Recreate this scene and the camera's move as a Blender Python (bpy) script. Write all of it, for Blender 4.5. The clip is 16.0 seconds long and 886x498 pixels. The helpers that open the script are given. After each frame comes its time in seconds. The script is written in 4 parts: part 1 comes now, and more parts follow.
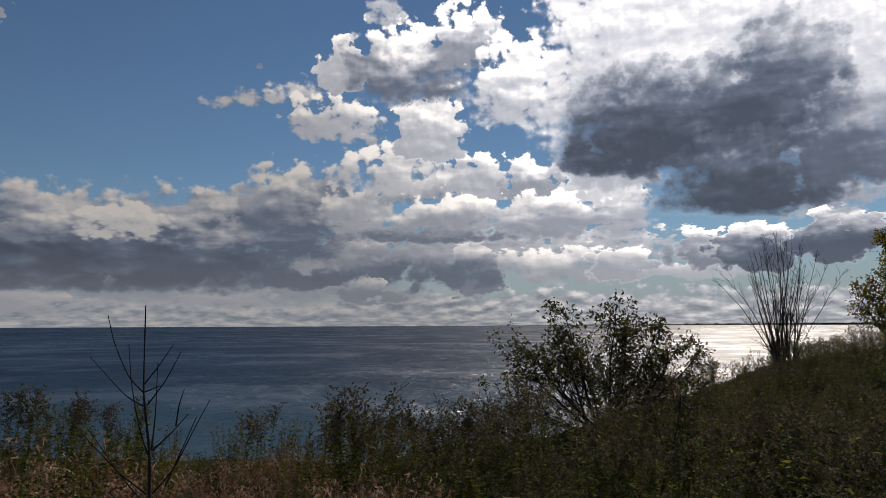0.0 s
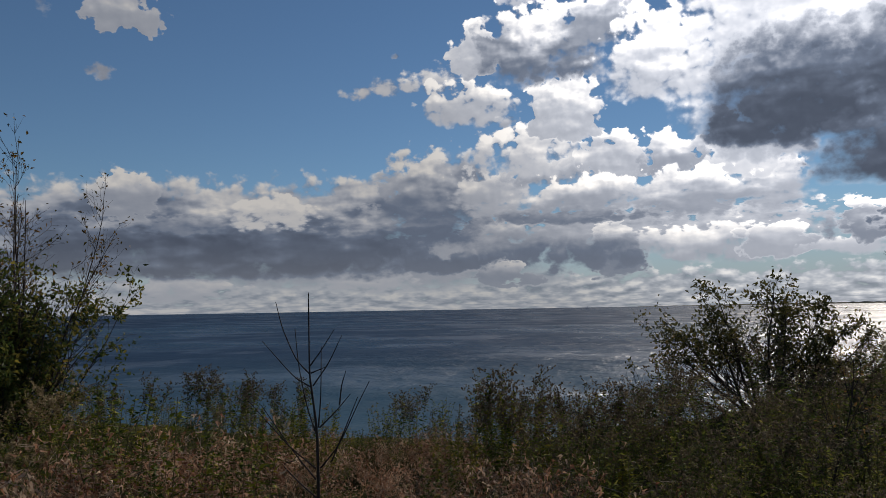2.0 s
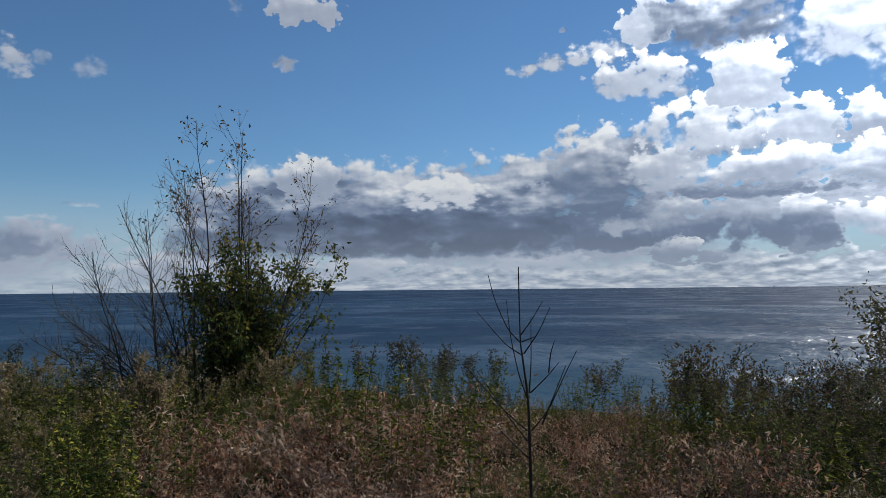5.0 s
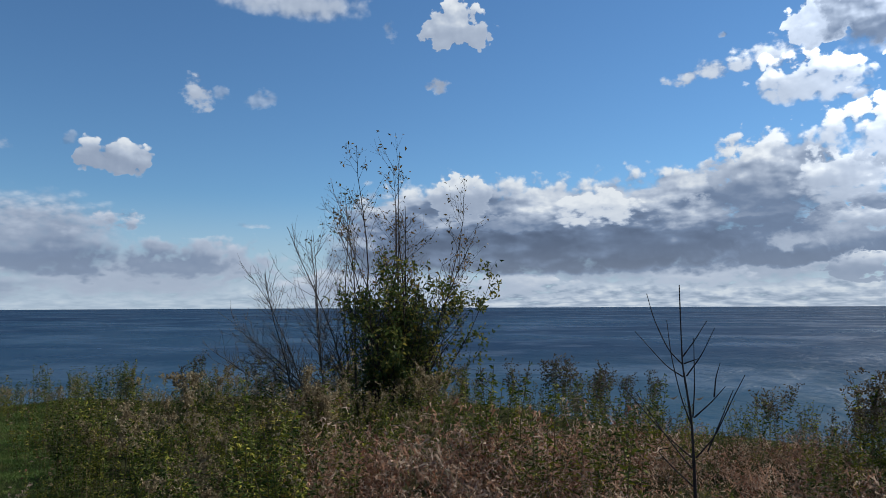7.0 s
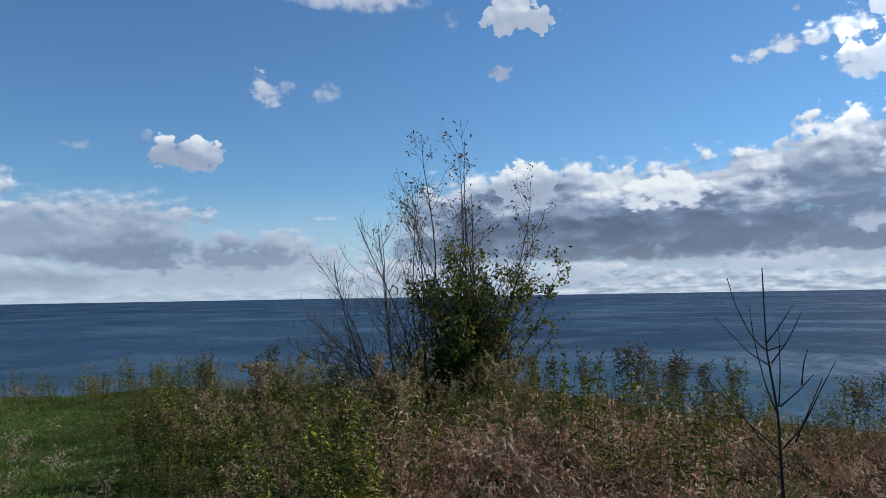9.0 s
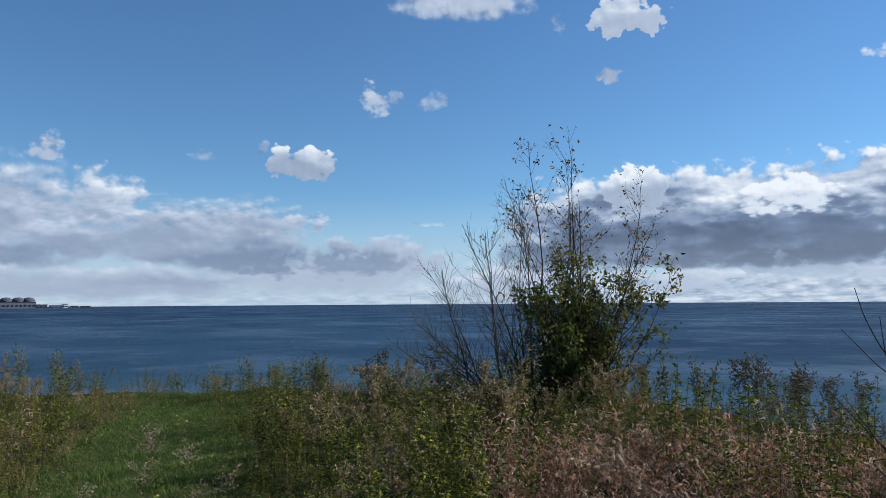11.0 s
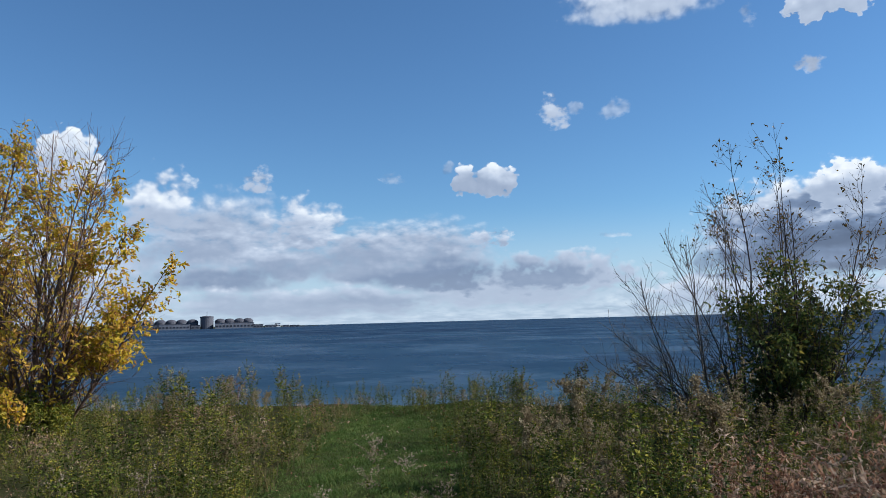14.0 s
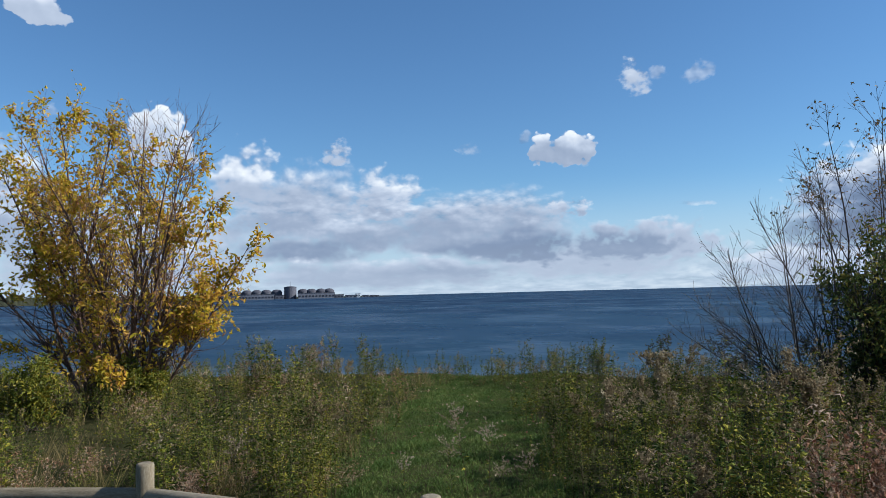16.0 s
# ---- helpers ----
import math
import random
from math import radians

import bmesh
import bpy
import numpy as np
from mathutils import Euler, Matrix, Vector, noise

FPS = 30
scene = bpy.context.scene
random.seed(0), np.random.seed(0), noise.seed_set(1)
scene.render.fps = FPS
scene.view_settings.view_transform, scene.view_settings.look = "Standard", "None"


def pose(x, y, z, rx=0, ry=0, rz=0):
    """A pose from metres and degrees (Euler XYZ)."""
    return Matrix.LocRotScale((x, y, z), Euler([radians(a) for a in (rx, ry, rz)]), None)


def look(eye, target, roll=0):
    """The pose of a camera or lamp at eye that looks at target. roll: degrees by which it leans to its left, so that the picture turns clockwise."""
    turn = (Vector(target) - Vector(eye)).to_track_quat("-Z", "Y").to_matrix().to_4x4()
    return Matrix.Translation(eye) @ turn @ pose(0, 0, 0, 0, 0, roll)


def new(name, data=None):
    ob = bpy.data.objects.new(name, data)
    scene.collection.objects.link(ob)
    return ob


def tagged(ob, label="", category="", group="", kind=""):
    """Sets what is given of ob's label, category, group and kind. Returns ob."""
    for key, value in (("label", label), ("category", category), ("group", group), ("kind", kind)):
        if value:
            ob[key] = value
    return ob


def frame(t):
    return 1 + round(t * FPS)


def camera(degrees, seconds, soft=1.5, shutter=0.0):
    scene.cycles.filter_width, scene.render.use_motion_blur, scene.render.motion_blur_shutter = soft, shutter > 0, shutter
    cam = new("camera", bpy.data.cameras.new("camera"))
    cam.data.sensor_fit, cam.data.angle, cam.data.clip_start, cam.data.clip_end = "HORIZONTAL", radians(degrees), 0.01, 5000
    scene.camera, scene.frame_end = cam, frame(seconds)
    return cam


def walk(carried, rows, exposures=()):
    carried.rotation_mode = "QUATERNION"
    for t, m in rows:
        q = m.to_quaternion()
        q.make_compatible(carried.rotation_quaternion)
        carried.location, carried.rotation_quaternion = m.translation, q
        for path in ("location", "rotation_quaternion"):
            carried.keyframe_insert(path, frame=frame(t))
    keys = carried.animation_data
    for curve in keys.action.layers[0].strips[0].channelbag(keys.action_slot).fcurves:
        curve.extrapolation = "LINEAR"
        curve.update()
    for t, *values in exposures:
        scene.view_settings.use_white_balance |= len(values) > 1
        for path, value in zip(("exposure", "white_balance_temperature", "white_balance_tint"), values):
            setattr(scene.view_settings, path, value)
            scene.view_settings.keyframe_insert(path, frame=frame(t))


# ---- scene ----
cam = camera(62.3, 16.0, soft=0.75)
ROWS = [
    (0.0, -0.000, -0.000, 1.800, 0.00, 5.88, 0.21),
    (0.5, -0.008, -0.006, 1.802, 1.03, 6.10, 0.28),
    (1.0, -0.022, -0.007, 1.799, 3.31, 5.49, 0.98),
    (1.5, -0.031, -0.015, 1.799, 7.13, 5.40, 0.60),
    (2.0, -0.058, -0.047, 1.805, 10.83, 4.63, 0.95),
    (2.5, -0.092, -0.102, 1.811, 13.38, 3.99, 0.36),
    (3.0, -0.128, -0.164, 1.811, 15.60, 3.12, 0.31),
    (5.5, -0.236, -0.405, 1.773, 27.40, 3.19, 0.03),
    (6.0, -0.229, -0.408, 1.780, 31.21, 3.20, -0.29),
    (6.5, -0.225, -0.401, 1.784, 33.45, 3.61, 0.71),
    (7.0, -0.239, -0.400, 1.786, 35.81, 4.47, 0.24),
    (7.5, -0.226, -0.397, 1.786, 35.78, 4.26, 1.28),
    (8.0, -0.233, -0.382, 1.791, 35.92, 4.27, 1.19),
    (8.5, -0.270, -0.371, 1.785, 37.70, 3.68, 0.62),
    (9.0, -0.300, -0.362, 1.784, 41.00, 3.61, 0.99),
    (9.5, -0.318, -0.353, 1.789, 44.20, 3.76, 1.03),
    (12.0, -0.243, -0.491, 1.792, 53.69, 3.46, 0.22),
    (12.5, -0.274, -0.532, 1.795, 57.16, 3.19, 0.07),
    (13.0, -0.270, -0.541, 1.801, 59.54, 4.68, -0.41),
    (13.5, -0.275, -0.560, 1.795, 61.77, 5.67, 1.02),
    (14.0, -0.276, -0.579, 1.790, 63.82, 5.53, 1.53),
    (14.5, -0.299, -0.602, 1.787, 66.99, 5.14, 0.95),
    (15.0, -0.312, -0.613, 1.788, 68.91, 4.30, 0.83),
    (15.5, -0.305, -0.591, 1.787, 68.54, 3.38, 1.60),
    (16.0, -0.314, -0.588, 1.793, 69.84, 3.39, 1.45),
]
walk(cam, [(t, pose(x, y, z, 90 + pitch, roll, yaw)) for t, x, y, z, yaw, pitch, roll in ROWS],
     exposures=[(0.0, -0.64, 7000, 14), (1.5, -0.52, 6900, 13), (3.0, -0.34, 6500, 11), (5.5, 0.03, 6020, 9),
                (7.5, 0.24, 5950, 8), (9.5, 0.34, 5900, 8), (12.5, 0.46, 5860, 8), (16.0, 0.52, 5880, 8)])

SUN_YAW, SUN_EL = -24.0, 33.0      # to the right of the first view, behind the high cloud
LAKE = -8.0                        # lake level below the lawn on the bluff


# ---- node helpers ----
class Graph:
    """Short hand for building a node tree."""

    def __init__(self, tree):
        self.tree = tree
        tree.nodes.clear()

    def node(self, kind):
        return self.tree.nodes.new(kind)

    def put(self, socket, value):
        if isinstance(value, bpy.types.NodeSocket):
            self.tree.links.new(value, socket)
        else:
            socket.default_value = value

    def math(self, op, a, b=0.0, c=0.0, clamp=False):
        n = self.node("ShaderNodeMath")
        n.operation, n.use_clamp = op, clamp
        for s, v in zip(n.inputs, (a, b, c)):
            self.put(s, v)
        return n.outputs[0]

    def vec(self, op, a, b=(0, 0, 0), c=(0, 0, 0)):
        n = self.node("ShaderNodeVectorMath")
        n.operation = op
        for s, v in zip(n.inputs, (a, b, c)):
            self.put(s, v)
        return n.outputs["Value" if op in ("LENGTH", "DOT_PRODUCT", "DISTANCE") else "Vector"]

    def noise(self, co, scale, detail=4.0, rough=0.55, color=False, dims="3D"):
        n = self.node("ShaderNodeTexNoise")
        n.noise_dimensions = dims
        self.put(n.inputs["Vector"], co)
        n.inputs["Scale"].default_value, n.inputs["Detail"].default_value = scale, detail
        n.inputs["Roughness"].default_value = rough
        return n.outputs["Color" if color else 0]

    def smooth(self, v, lo, hi, a=0.0, b=1.0):
        n = self.node("ShaderNodeMapRange")
        n.interpolation_type = "SMOOTHSTEP"
        for key, value in (("Value", v), ("From Min", lo), ("From Max", hi), ("To Min", a), ("To Max", b)):
            self.put(n.inputs[key], value)
        return n.outputs[0]

    def mix(self, f, a, b, blend="MIX"):
        n = self.node("ShaderNodeMix")
        n.data_type, n.blend_type = "RGBA", blend
        self.put(n.inputs[0], f)
        self.put(n.inputs[6], a)
        self.put(n.inputs[7], b)
        return n.outputs[2]

    def ramp(self, f, stops):
        n = self.node("ShaderNodeValToRGB")
        self.put(n.inputs[0], f)
        els = n.color_ramp.elements
        while len(els) < len(stops):
            els.new(0.5)
        for e, (p, col) in zip(els, stops):
            e.position, e.color = p, (*col, 1)
        return n.outputs[0]


# ---- sky with its clouds ----
# each heap: yaw, elevation of its flat base, half width, height (degrees), how light it is at the base and at the top; the far ones come first
FAR_ROWS = [(16.4, 2.7, 17.0, 3.6, 0.58, 0.8), (-5.1, 4.8, 14.2, 3.5, 0.6, 0.88), (7.2, 4.9, 5.2, 2.7, 0.55, 0.91),
            (-8.6, 5.3, 2.8, 2.4, 0.6, 0.98), (-9.5, 4.0, 6.0, 1.8, 0.6, 0.95), (-14.0, 4.3, 2.7, 1.5, 0.6, 1),
            (-2.5, 3.6, 2.0, 3.1, 0.4, 0.95), (4.1, 3.6, 9.2, 1.9, 0.28, 0.53), (-19.8, 3.8, 4.7, 1.0, 0.65, 0.93),
            (16.4, 2.0, 4.4, 1.3, 0.7, 0.98), (30.5, 1.2, 4.8, 1.5, 0.65, 0.93), (6.2, 2.3, 3.1, 1.2, 0.45, 0.88),
            (43.2, 1.1, 6.0, 2.0, 0.6, 0.83)]
MAIN_BANK = [(39.8, 3.5, 6.1, 4.8, 0.22, 0.85), (28.3, 3.5, 17.8, 6.7, 0.06, 0.9), (18.4, 4.7, 7.8, 6.0, 0.14, 0.95),
             (11.8, 5.9, 5.0, 6.6, 0.3, 0.98), (14.4, 9.1, 1.9, 3.2, 0.55, 1), (10.2, 3.6, 4.3, 1.4, 0.2, 0.5),
             (30.4, 6.3, 3.3, 1.0, 0.4, 0.62), (23.8, 7.1, 3.6, 1.9, 0.85, 1), (16.4, 7.5, 1.3, 1.0, 0.65, 0.95),
             (34.4, 7.9, 2.7, 2.0, 0.55, 0.95)]
RIGHT_HEAP = [(14.6, 9.5, 1.9, 2.6, 0.6, 1.03), (10.3, 7.6, 5.8, 4.7, 0.32, 1), (6.4, 7.8, 4.2, 3.2, 0.65, 0.99),
              (1.9, 10.0, 4.9, 1.6, 0.6, 0.99), (4.1, 11.4, 4.4, 3.0, 0.72, 1.06), (-2.5, 10.6, 2.6, 2.7, 0.65, 1.03),
              (-7.4, 10.7, 3.1, 2.6, 0.55, 1.03), (-13.2, 7.8, 3.8, 4.0, 0.6, 1.03), (-12.0, 10.4, 2.7, 3.9, 0.75, 1.07),
              (-0.3, 7.7, 5.1, 2.3, 0.58, 1.01), (-7.9, 7.5, 5.0, 2.8, 0.55, 1.01), (1.0, 6.8, 7.5, 0.9, 0.4, 0.63)]
UPPER = [(17.2, 16.3, 1.4, 0.8, 0.72, 0.9), (15.2, 16.7, 1.9, 1.3, 0.75, 0.98), (13.0, 17.4, 1.6, 1.2, 0.75, 0.98),
         (10.7, 17.5, 1.8, 1.8, 0.7, 1), (8.6, 15.3, 3.5, 2.3, 0.68, 0.98), (0.8, 14.2, 2.9, 3.6, 0.66, 1.03),
         (5.9, 14.4, 1.4, 0.7, 0.6, 0.85), (7.7, 19.1, 2.2, 2.7, 0.68, 1), (2.6, 18.2, 5.9, 4.9, 0.36, 1.04),
         (-2.4, 20.4, 3.5, 4.0, 0.5, 1.06), (4.6, 23.6, 1.9, 2.6, 0.65, 0.95), (14.5, 19.4, 0.6, 0.5, 0.5, 0.7),
         (14.7, 19.3, 0.6, 0.4, 0.5, 0.7)]
SUN_HEAP = [(-6.9, 16.5, 5.6, 5.8, 0.66, 0.96), (-22.5, 12.6, 16.3, 21.5, 0.7, 0.92), (-13.9, 11.5, 4.9, 4.8, 0.62, 0.98),
            (-27.5, 8.6, 4.7, 4.0, 0.55, 1.03), (-17.7, 12.6, 8.7, 7.2, 0.1, 0.42), (-25.6, 13.4, 5.1, 8.7, 0.12, 0.5),
            (-23.1, 9.1, 7.2, 5.1, 0.1, 0.38), (-30.9, 10.6, 5.0, 5.8, 0.28, 0.62), (-20.3, 5.0, 2.4, 2.0, 0.45, 1),
            (-23.1, 5.1, 3.2, 2.5, 0.2, 0.98), (-28.7, 5.4, 2.9, 2.5, 0.2, 0.95), (-29.2, 7.5, 1.8, 0.9, 0.6, 0.95),
            (-17.1, 4.9, 0.9, 1.6, 0.45, 0.9)]
PUFFS = [(54.8, 15.4, 1.6, 2.0, 0.62, 0.97), (53.2, 15.7, 1.0, 0.8, 0.5, 0.6), (49.9, 15.4, 1.7, 1.2, 0.5, 0.62),
         (63.3, 11.3, 0.7, 1.0, 0.5, 0.62), (60.3, 10.3, 2.6, 1.6, 0.5, 0.95), (36.2, 16.7, 1.3, 1.3, 0.5, 0.75),
         (34.8, 21.0, 2.8, 2.4, 0.6, 0.92), (39.6, 20.8, 0.7, 1.5, 0.5, 0.62), (48.0, 22.5, 6.5, 3.0, 0.62, 0.9),
         (59.9, 6.0, 1.4, 1.5, 0.5, 0.92), (62.7, 5.9, 1.1, 1.3, 0.5, 0.65), (78.0, 10.7, 1.7, 1.6, 0.6, 0.85),
         (67.7, 11.0, 1.0, 0.8, 0.45, 0.55), (50.5, 6.1, 1.5, 0.4, 0.6, 0.65)]
LEFT_BANK = [(92.7, 2.0, 9.5, 6.2, 0.53, 0.8), (80.6, 5.2, 7.6, 5.7, 0.48, 0.76), (66.8, 3.7, 8.3, 4.6, 0.46, 0.7),
             (59.0, 1.9, 8.1, 2.9, 0.58, 0.74), (53.5, 2.8, 5.4, 2.3, 0.58, 0.7), (84.5, 7.8, 3.4, 3.9, 0.58, 0.92),
             (74.7, 6.4, 4.6, 3.2, 0.5, 0.9), (75.6, 4.3, 6.1, 2.3, 0.43, 0.79), (80.8, 3.1, 6.3, 2.2, 0.36, 0.74),
             (65.0, 3.1, 7.0, 2.5, 0.33, 0.64), (74.4, 1.2, 11.2, 1.8, 0.5, 0.86), (60.5, 5.8, 1.8, 1.8, 0.6, 0.99),
             (69.6, 1.7, 7.0, 1.1, 0.43, 0.74)]
LEFT_EDGE = [(91.0, 10.9, 2.6, 3.2, 0.6, 0.95), (97.5, 13.2, 0.8, 0.9, 0.45, 0.62), (98.4, 19.5, 2.2, 1.5, 0.62, 0.92),
             (62.6, 3.3, 3.7, 2.4, 0.3, 0.6), (56.2, 3.0, 4.9, 2.1, 0.38, 0.6), (101.6, 4.5, 6.2, 7.0, 0.5, 0.9)]

world = bpy.data.worlds.new("sky")
scene.world = world
world.use_nodes = True
g = Graph(world.node_tree)
way = g.node("ShaderNodeTexCoord").outputs["Generated"]
sep = g.node("ShaderNodeSeparateXYZ")
g.put(sep.inputs[0], way)
yaw = g.math("MULTIPLY", g.math("ARCTAN2", g.math("MULTIPLY", sep.outputs[0], -1.0), sep.outputs[1]), 57.2958)
elev = g.math("MULTIPLY", g.math("ARCSINE", sep.outputs[2]), 57.2958)
comb = g.node("ShaderNodeCombineXYZ")
g.put(comb.inputs[0], yaw)
g.put(comb.inputs[1], elev)
spot = comb.outputs[0]


def puffs(co, scale, stretch, detail):
    """Rounded heaps on heaps: a cell pattern with domed cells over turbulence."""
    at = g.vec("MULTIPLY", co, stretch)
    rough = g.noise(at, 0.30 * scale, detail, 0.56)
    cell = g.node("ShaderNodeTexVoronoi")
    cell.feature, cell.voronoi_dimensions, cell.normalize = "SMOOTH_F1", "2D", True
    g.put(cell.inputs["Vector"], g.vec("ADD", at, g.vec("MULTIPLY", g.noise(at, 0.9 * scale, 3.0, 0.5, True), (0.9 / scale, 0.9 / scale, 0))))
    cell.inputs["Scale"].default_value, cell.inputs["Detail"].default_value = 0.40 * scale, 2.0
    cell.inputs["Roughness"].default_value, cell.inputs["Smoothness"].default_value = 0.5, 0.35
    return g.math("ADD", g.math("MULTIPLY_ADD", rough, 0.85, 0.06), g.math("MULTIPLY_ADD", cell.outputs["Distance"], -0.75, 0.36))


def blend(f, a, b):
    n = g.node("ShaderNodeMix")
    n.data_type = "FLOAT"
    g.put(n.inputs[0], f)
    g.put(n.inputs[2], a)
    g.put(n.inputs[3], b)
    return n.outputs[0]


def billow(co, detail):
    """Large heaps high up, smaller ones lower down, flat streaks close to the horizon."""
    high, low = puffs(co, 1.7, (1, 1.15, 1), detail), puffs(co, 2.6, (0.75, 1.5, 1), detail)
    where = g.node("ShaderNodeSeparateXYZ")
    g.put(where.inputs[0], co)
    lay = g.node("ShaderNodeCombineXYZ")
    g.put(lay.inputs[0], g.math("MULTIPLY", where.outputs[0], 0.85))
    g.put(lay.inputs[1], g.math("MULTIPLY", g.math("LOGARITHM", g.math("MAXIMUM", g.math("ADD", where.outputs[1], 0.7), 0.1), 2.71828), 4.6))
    flat = puffs(lay.outputs[0], 1.9, (1, 1, 1), detail)
    return blend(g.smooth(elev, 3.4, 7.0, 1.0, 0.0), blend(g.smooth(elev, 6.0, 10.0, 1.0, 0.0), high, low), flat)


drift = g.vec("MULTIPLY_ADD", g.noise(spot, 0.22, 3.0, 0.5, True), (3.2, 1.4, 0), (-1.6, -0.7, 0))
co = g.vec("ADD", spot, drift)
here, soft_here, sunward = billow(g.vec("ADD", spot, (11, 0, 0)), 7.0), billow(g.vec("ADD", spot, (11, 0, 0)), 2.5), billow(g.vec("ADD", spot, (10.75, 0.45, 0)), 2.5)
relief = g.math("MULTIPLY", g.math("SUBTRACT", soft_here, sunward), g.math("MULTIPLY", g.math("MULTIPLY", g.smooth(yaw, 40.0, 62.0, 1.3, 0.9), g.smooth(yaw, -20.0, 0.0, 0.55, 1.0)), g.smooth(elev, 3.0, 7.0, 0.6, 1.0)))
lump = g.math("MULTIPLY_ADD", here, 1.75, -1.75 * 0.56)
coarse = g.noise(g.vec("MULTIPLY", co, (0.55, 1.9, 1)), 0.36, 2.5, 0.5)
shade_lump = g.math("ADD", g.math("MULTIPLY_ADD", coarse, 1.9, -0.95), g.math("MULTIPLY_ADD", soft_here, 0.5, -0.5 * 0.56))
wispy = g.math("MULTIPLY_ADD", g.noise(g.vec("MULTIPLY", spot, (0.8, 1.2, 1)), 0.95, 7.0, 0.58), 3.2, -0.88)
soft_lump = g.math("MULTIPLY_ADD", soft_here, 1.5, -1.5 * 0.56)
tuft = g.math("MULTIPLY_ADD", lump, 0.7, g.math("MULTIPLY", wispy, 0.85))


def heap(behind, row):
    """Lays one heap of cloud over what is behind it: (lightness, cover)."""
    u, e, ru, h, low, high = row
    parts_ = g.node("ShaderNodeSeparateXYZ")
    at = g.vec("MULTIPLY_ADD", behind[0], (1e-4, 1e-4, 0), co)       # a hair of drift keeps the heaps in order, far to near
    g.put(parts_.inputs[0], g.vec("MULTIPLY_ADD", at, (1 / ru, 1 / h, 0), (-u / ru, -e / h, 0)))
    across, up = parts_.outputs[0], parts_.outputs[1]
    squashed = g.math("MAXIMUM", up, g.math("MULTIPLY", up, -max(1.8, 0.7 * h)))
    flat = g.math("MULTIPLY", across, across)
    if ru > 8:
        flat = g.math("MULTIPLY", flat, flat)                      # banks keep their height towards the ends
    small = ru < 2.0
    crowd = tuft if small else g.math("MULTIPLY_ADD", lump if u < 45 else soft_lump, 0.8 if ru > 5.5 and u > 8 else 1.0 if high < 0.66 and u < 0 else min(2.2, 3.4 / math.sqrt(h)), 1.12 if high < 0.66 and u < -5 else 0.92)
    edge = g.math("SUBTRACT", crowd, g.math("MULTIPLY_ADD", squashed, squashed, flat))
    dark, thin = high < 0.66 and ru > 3, high < 0.66 and ru < 2.2
    fade = 1.0 if dark else 0.75 if small else 0.3
    if ru > 3.2 and not dark:
        fade = g.smooth(up, 0.0, 0.6, 0.95, 0.36 if u < 45 else 0.85)   # crisp tops, soft bases
    a = g.smooth(edge, 0.0, fade, 0.0, 0.45 if thin else 1.0)
    top = g.smooth(g.math("ADD", shade_lump, up), -0.05, 1.2)   # lit tops that billow down over the shaded base
    light = g.math("MULTIPLY_ADD", top, high - low, low)
    light = g.math("MULTIPLY_ADD", relief, g.math("MULTIPLY_ADD", top, 0.45, 0.12), light)
    rim = 0.5 if u < -12 else (0.2 if u < 36 else 0.0)                                 # thin edges let the light through, most of all close to the sun
    light = g.math("ADD", light, g.smooth(edge, 0.0, 0.5, rim * (1.05 - low), 0.0))
    return blend(a, behind[0], light), g.math("MAXIMUM", behind[1], a)


# small flat clouds in rows along the whole horizon, and broken cloud above and behind the view
rows = g.math("ADD", g.smooth(elev, 1.2, 4.6, 0.40, -0.75), lump)
row_light = g.math("ADD", g.math("MULTIPLY_ADD", lump, 0.3, 0.64), g.math("MULTIPLY", relief, 1.4))
unseen = g.math("MAXIMUM", g.smooth(elev, 27.0, 36.0), g.smooth(g.math("ABSOLUTE", g.math("SUBTRACT", yaw, 32.0)), 80.0, 100.0))
roof = g.math("MULTIPLY", g.smooth(g.noise(way, 2.2, 5.0), 0.56, 0.68), unseen)
sky = (row_light, g.math("MAXIMUM", g.smooth(rows, 0.0, 0.3, 0.0, g.smooth(yaw, 32.0, 55.0, 0.85, 0.4)), roof))
for row in FAR_ROWS + MAIN_BANK + RIGHT_HEAP + UPPER + SUN_HEAP + LEFT_BANK + PUFFS + LEFT_EDGE:
    sky = heap(sky, row)
lit, opaque = g.math("MULTIPLY", sky[0], 1.0, 0.0, True), sky[1]
to_sun = (math.cos(radians(SUN_EL)) * -math.sin(radians(SUN_YAW)), math.cos(radians(SUN_EL)) * math.cos(radians(SUN_YAW)), math.sin(radians(SUN_EL)))
near_sun = g.smooth(g.vec("DOT_PRODUCT", way, to_sun), 0.74, 1.0)
tone = g.ramp(lit, [(0.0, (0.105, 0.135, 0.200)), (0.35, (0.215, 0.275, 0.39)), (0.7, (0.56, 0.61, 0.70)), (1.0, (0.93, 0.93, 0.92))])
gain = g.math("MULTIPLY_ADD", g.math("MULTIPLY", near_sun, g.math("MULTIPLY", lit, lit)), 2.6, 0.88)
haze = g.smooth(elev, 0.0, 6.0, 0.34, 0.0)
tone = g.mix(haze, tone, (0.52, 0.57, 0.64, 1))
tone = g.vec("MULTIPLY", tone, gain)
clear = g.node("ShaderNodeTexSky")
clear.sky_type, clear.sun_disc = "NISHITA", False
clear.sun_elevation, clear.sun_rotation = radians(SUN_EL), radians(-SUN_YAW)
clear.air_density, clear.dust_density, clear.ozone_density = 1.0, 0.0, 3.0
blue, white = g.node("ShaderNodeBackground"), g.node("ShaderNodeBackground")
veil = g.smooth(elev, 0.0, 9.0, 0.85, 0.0)
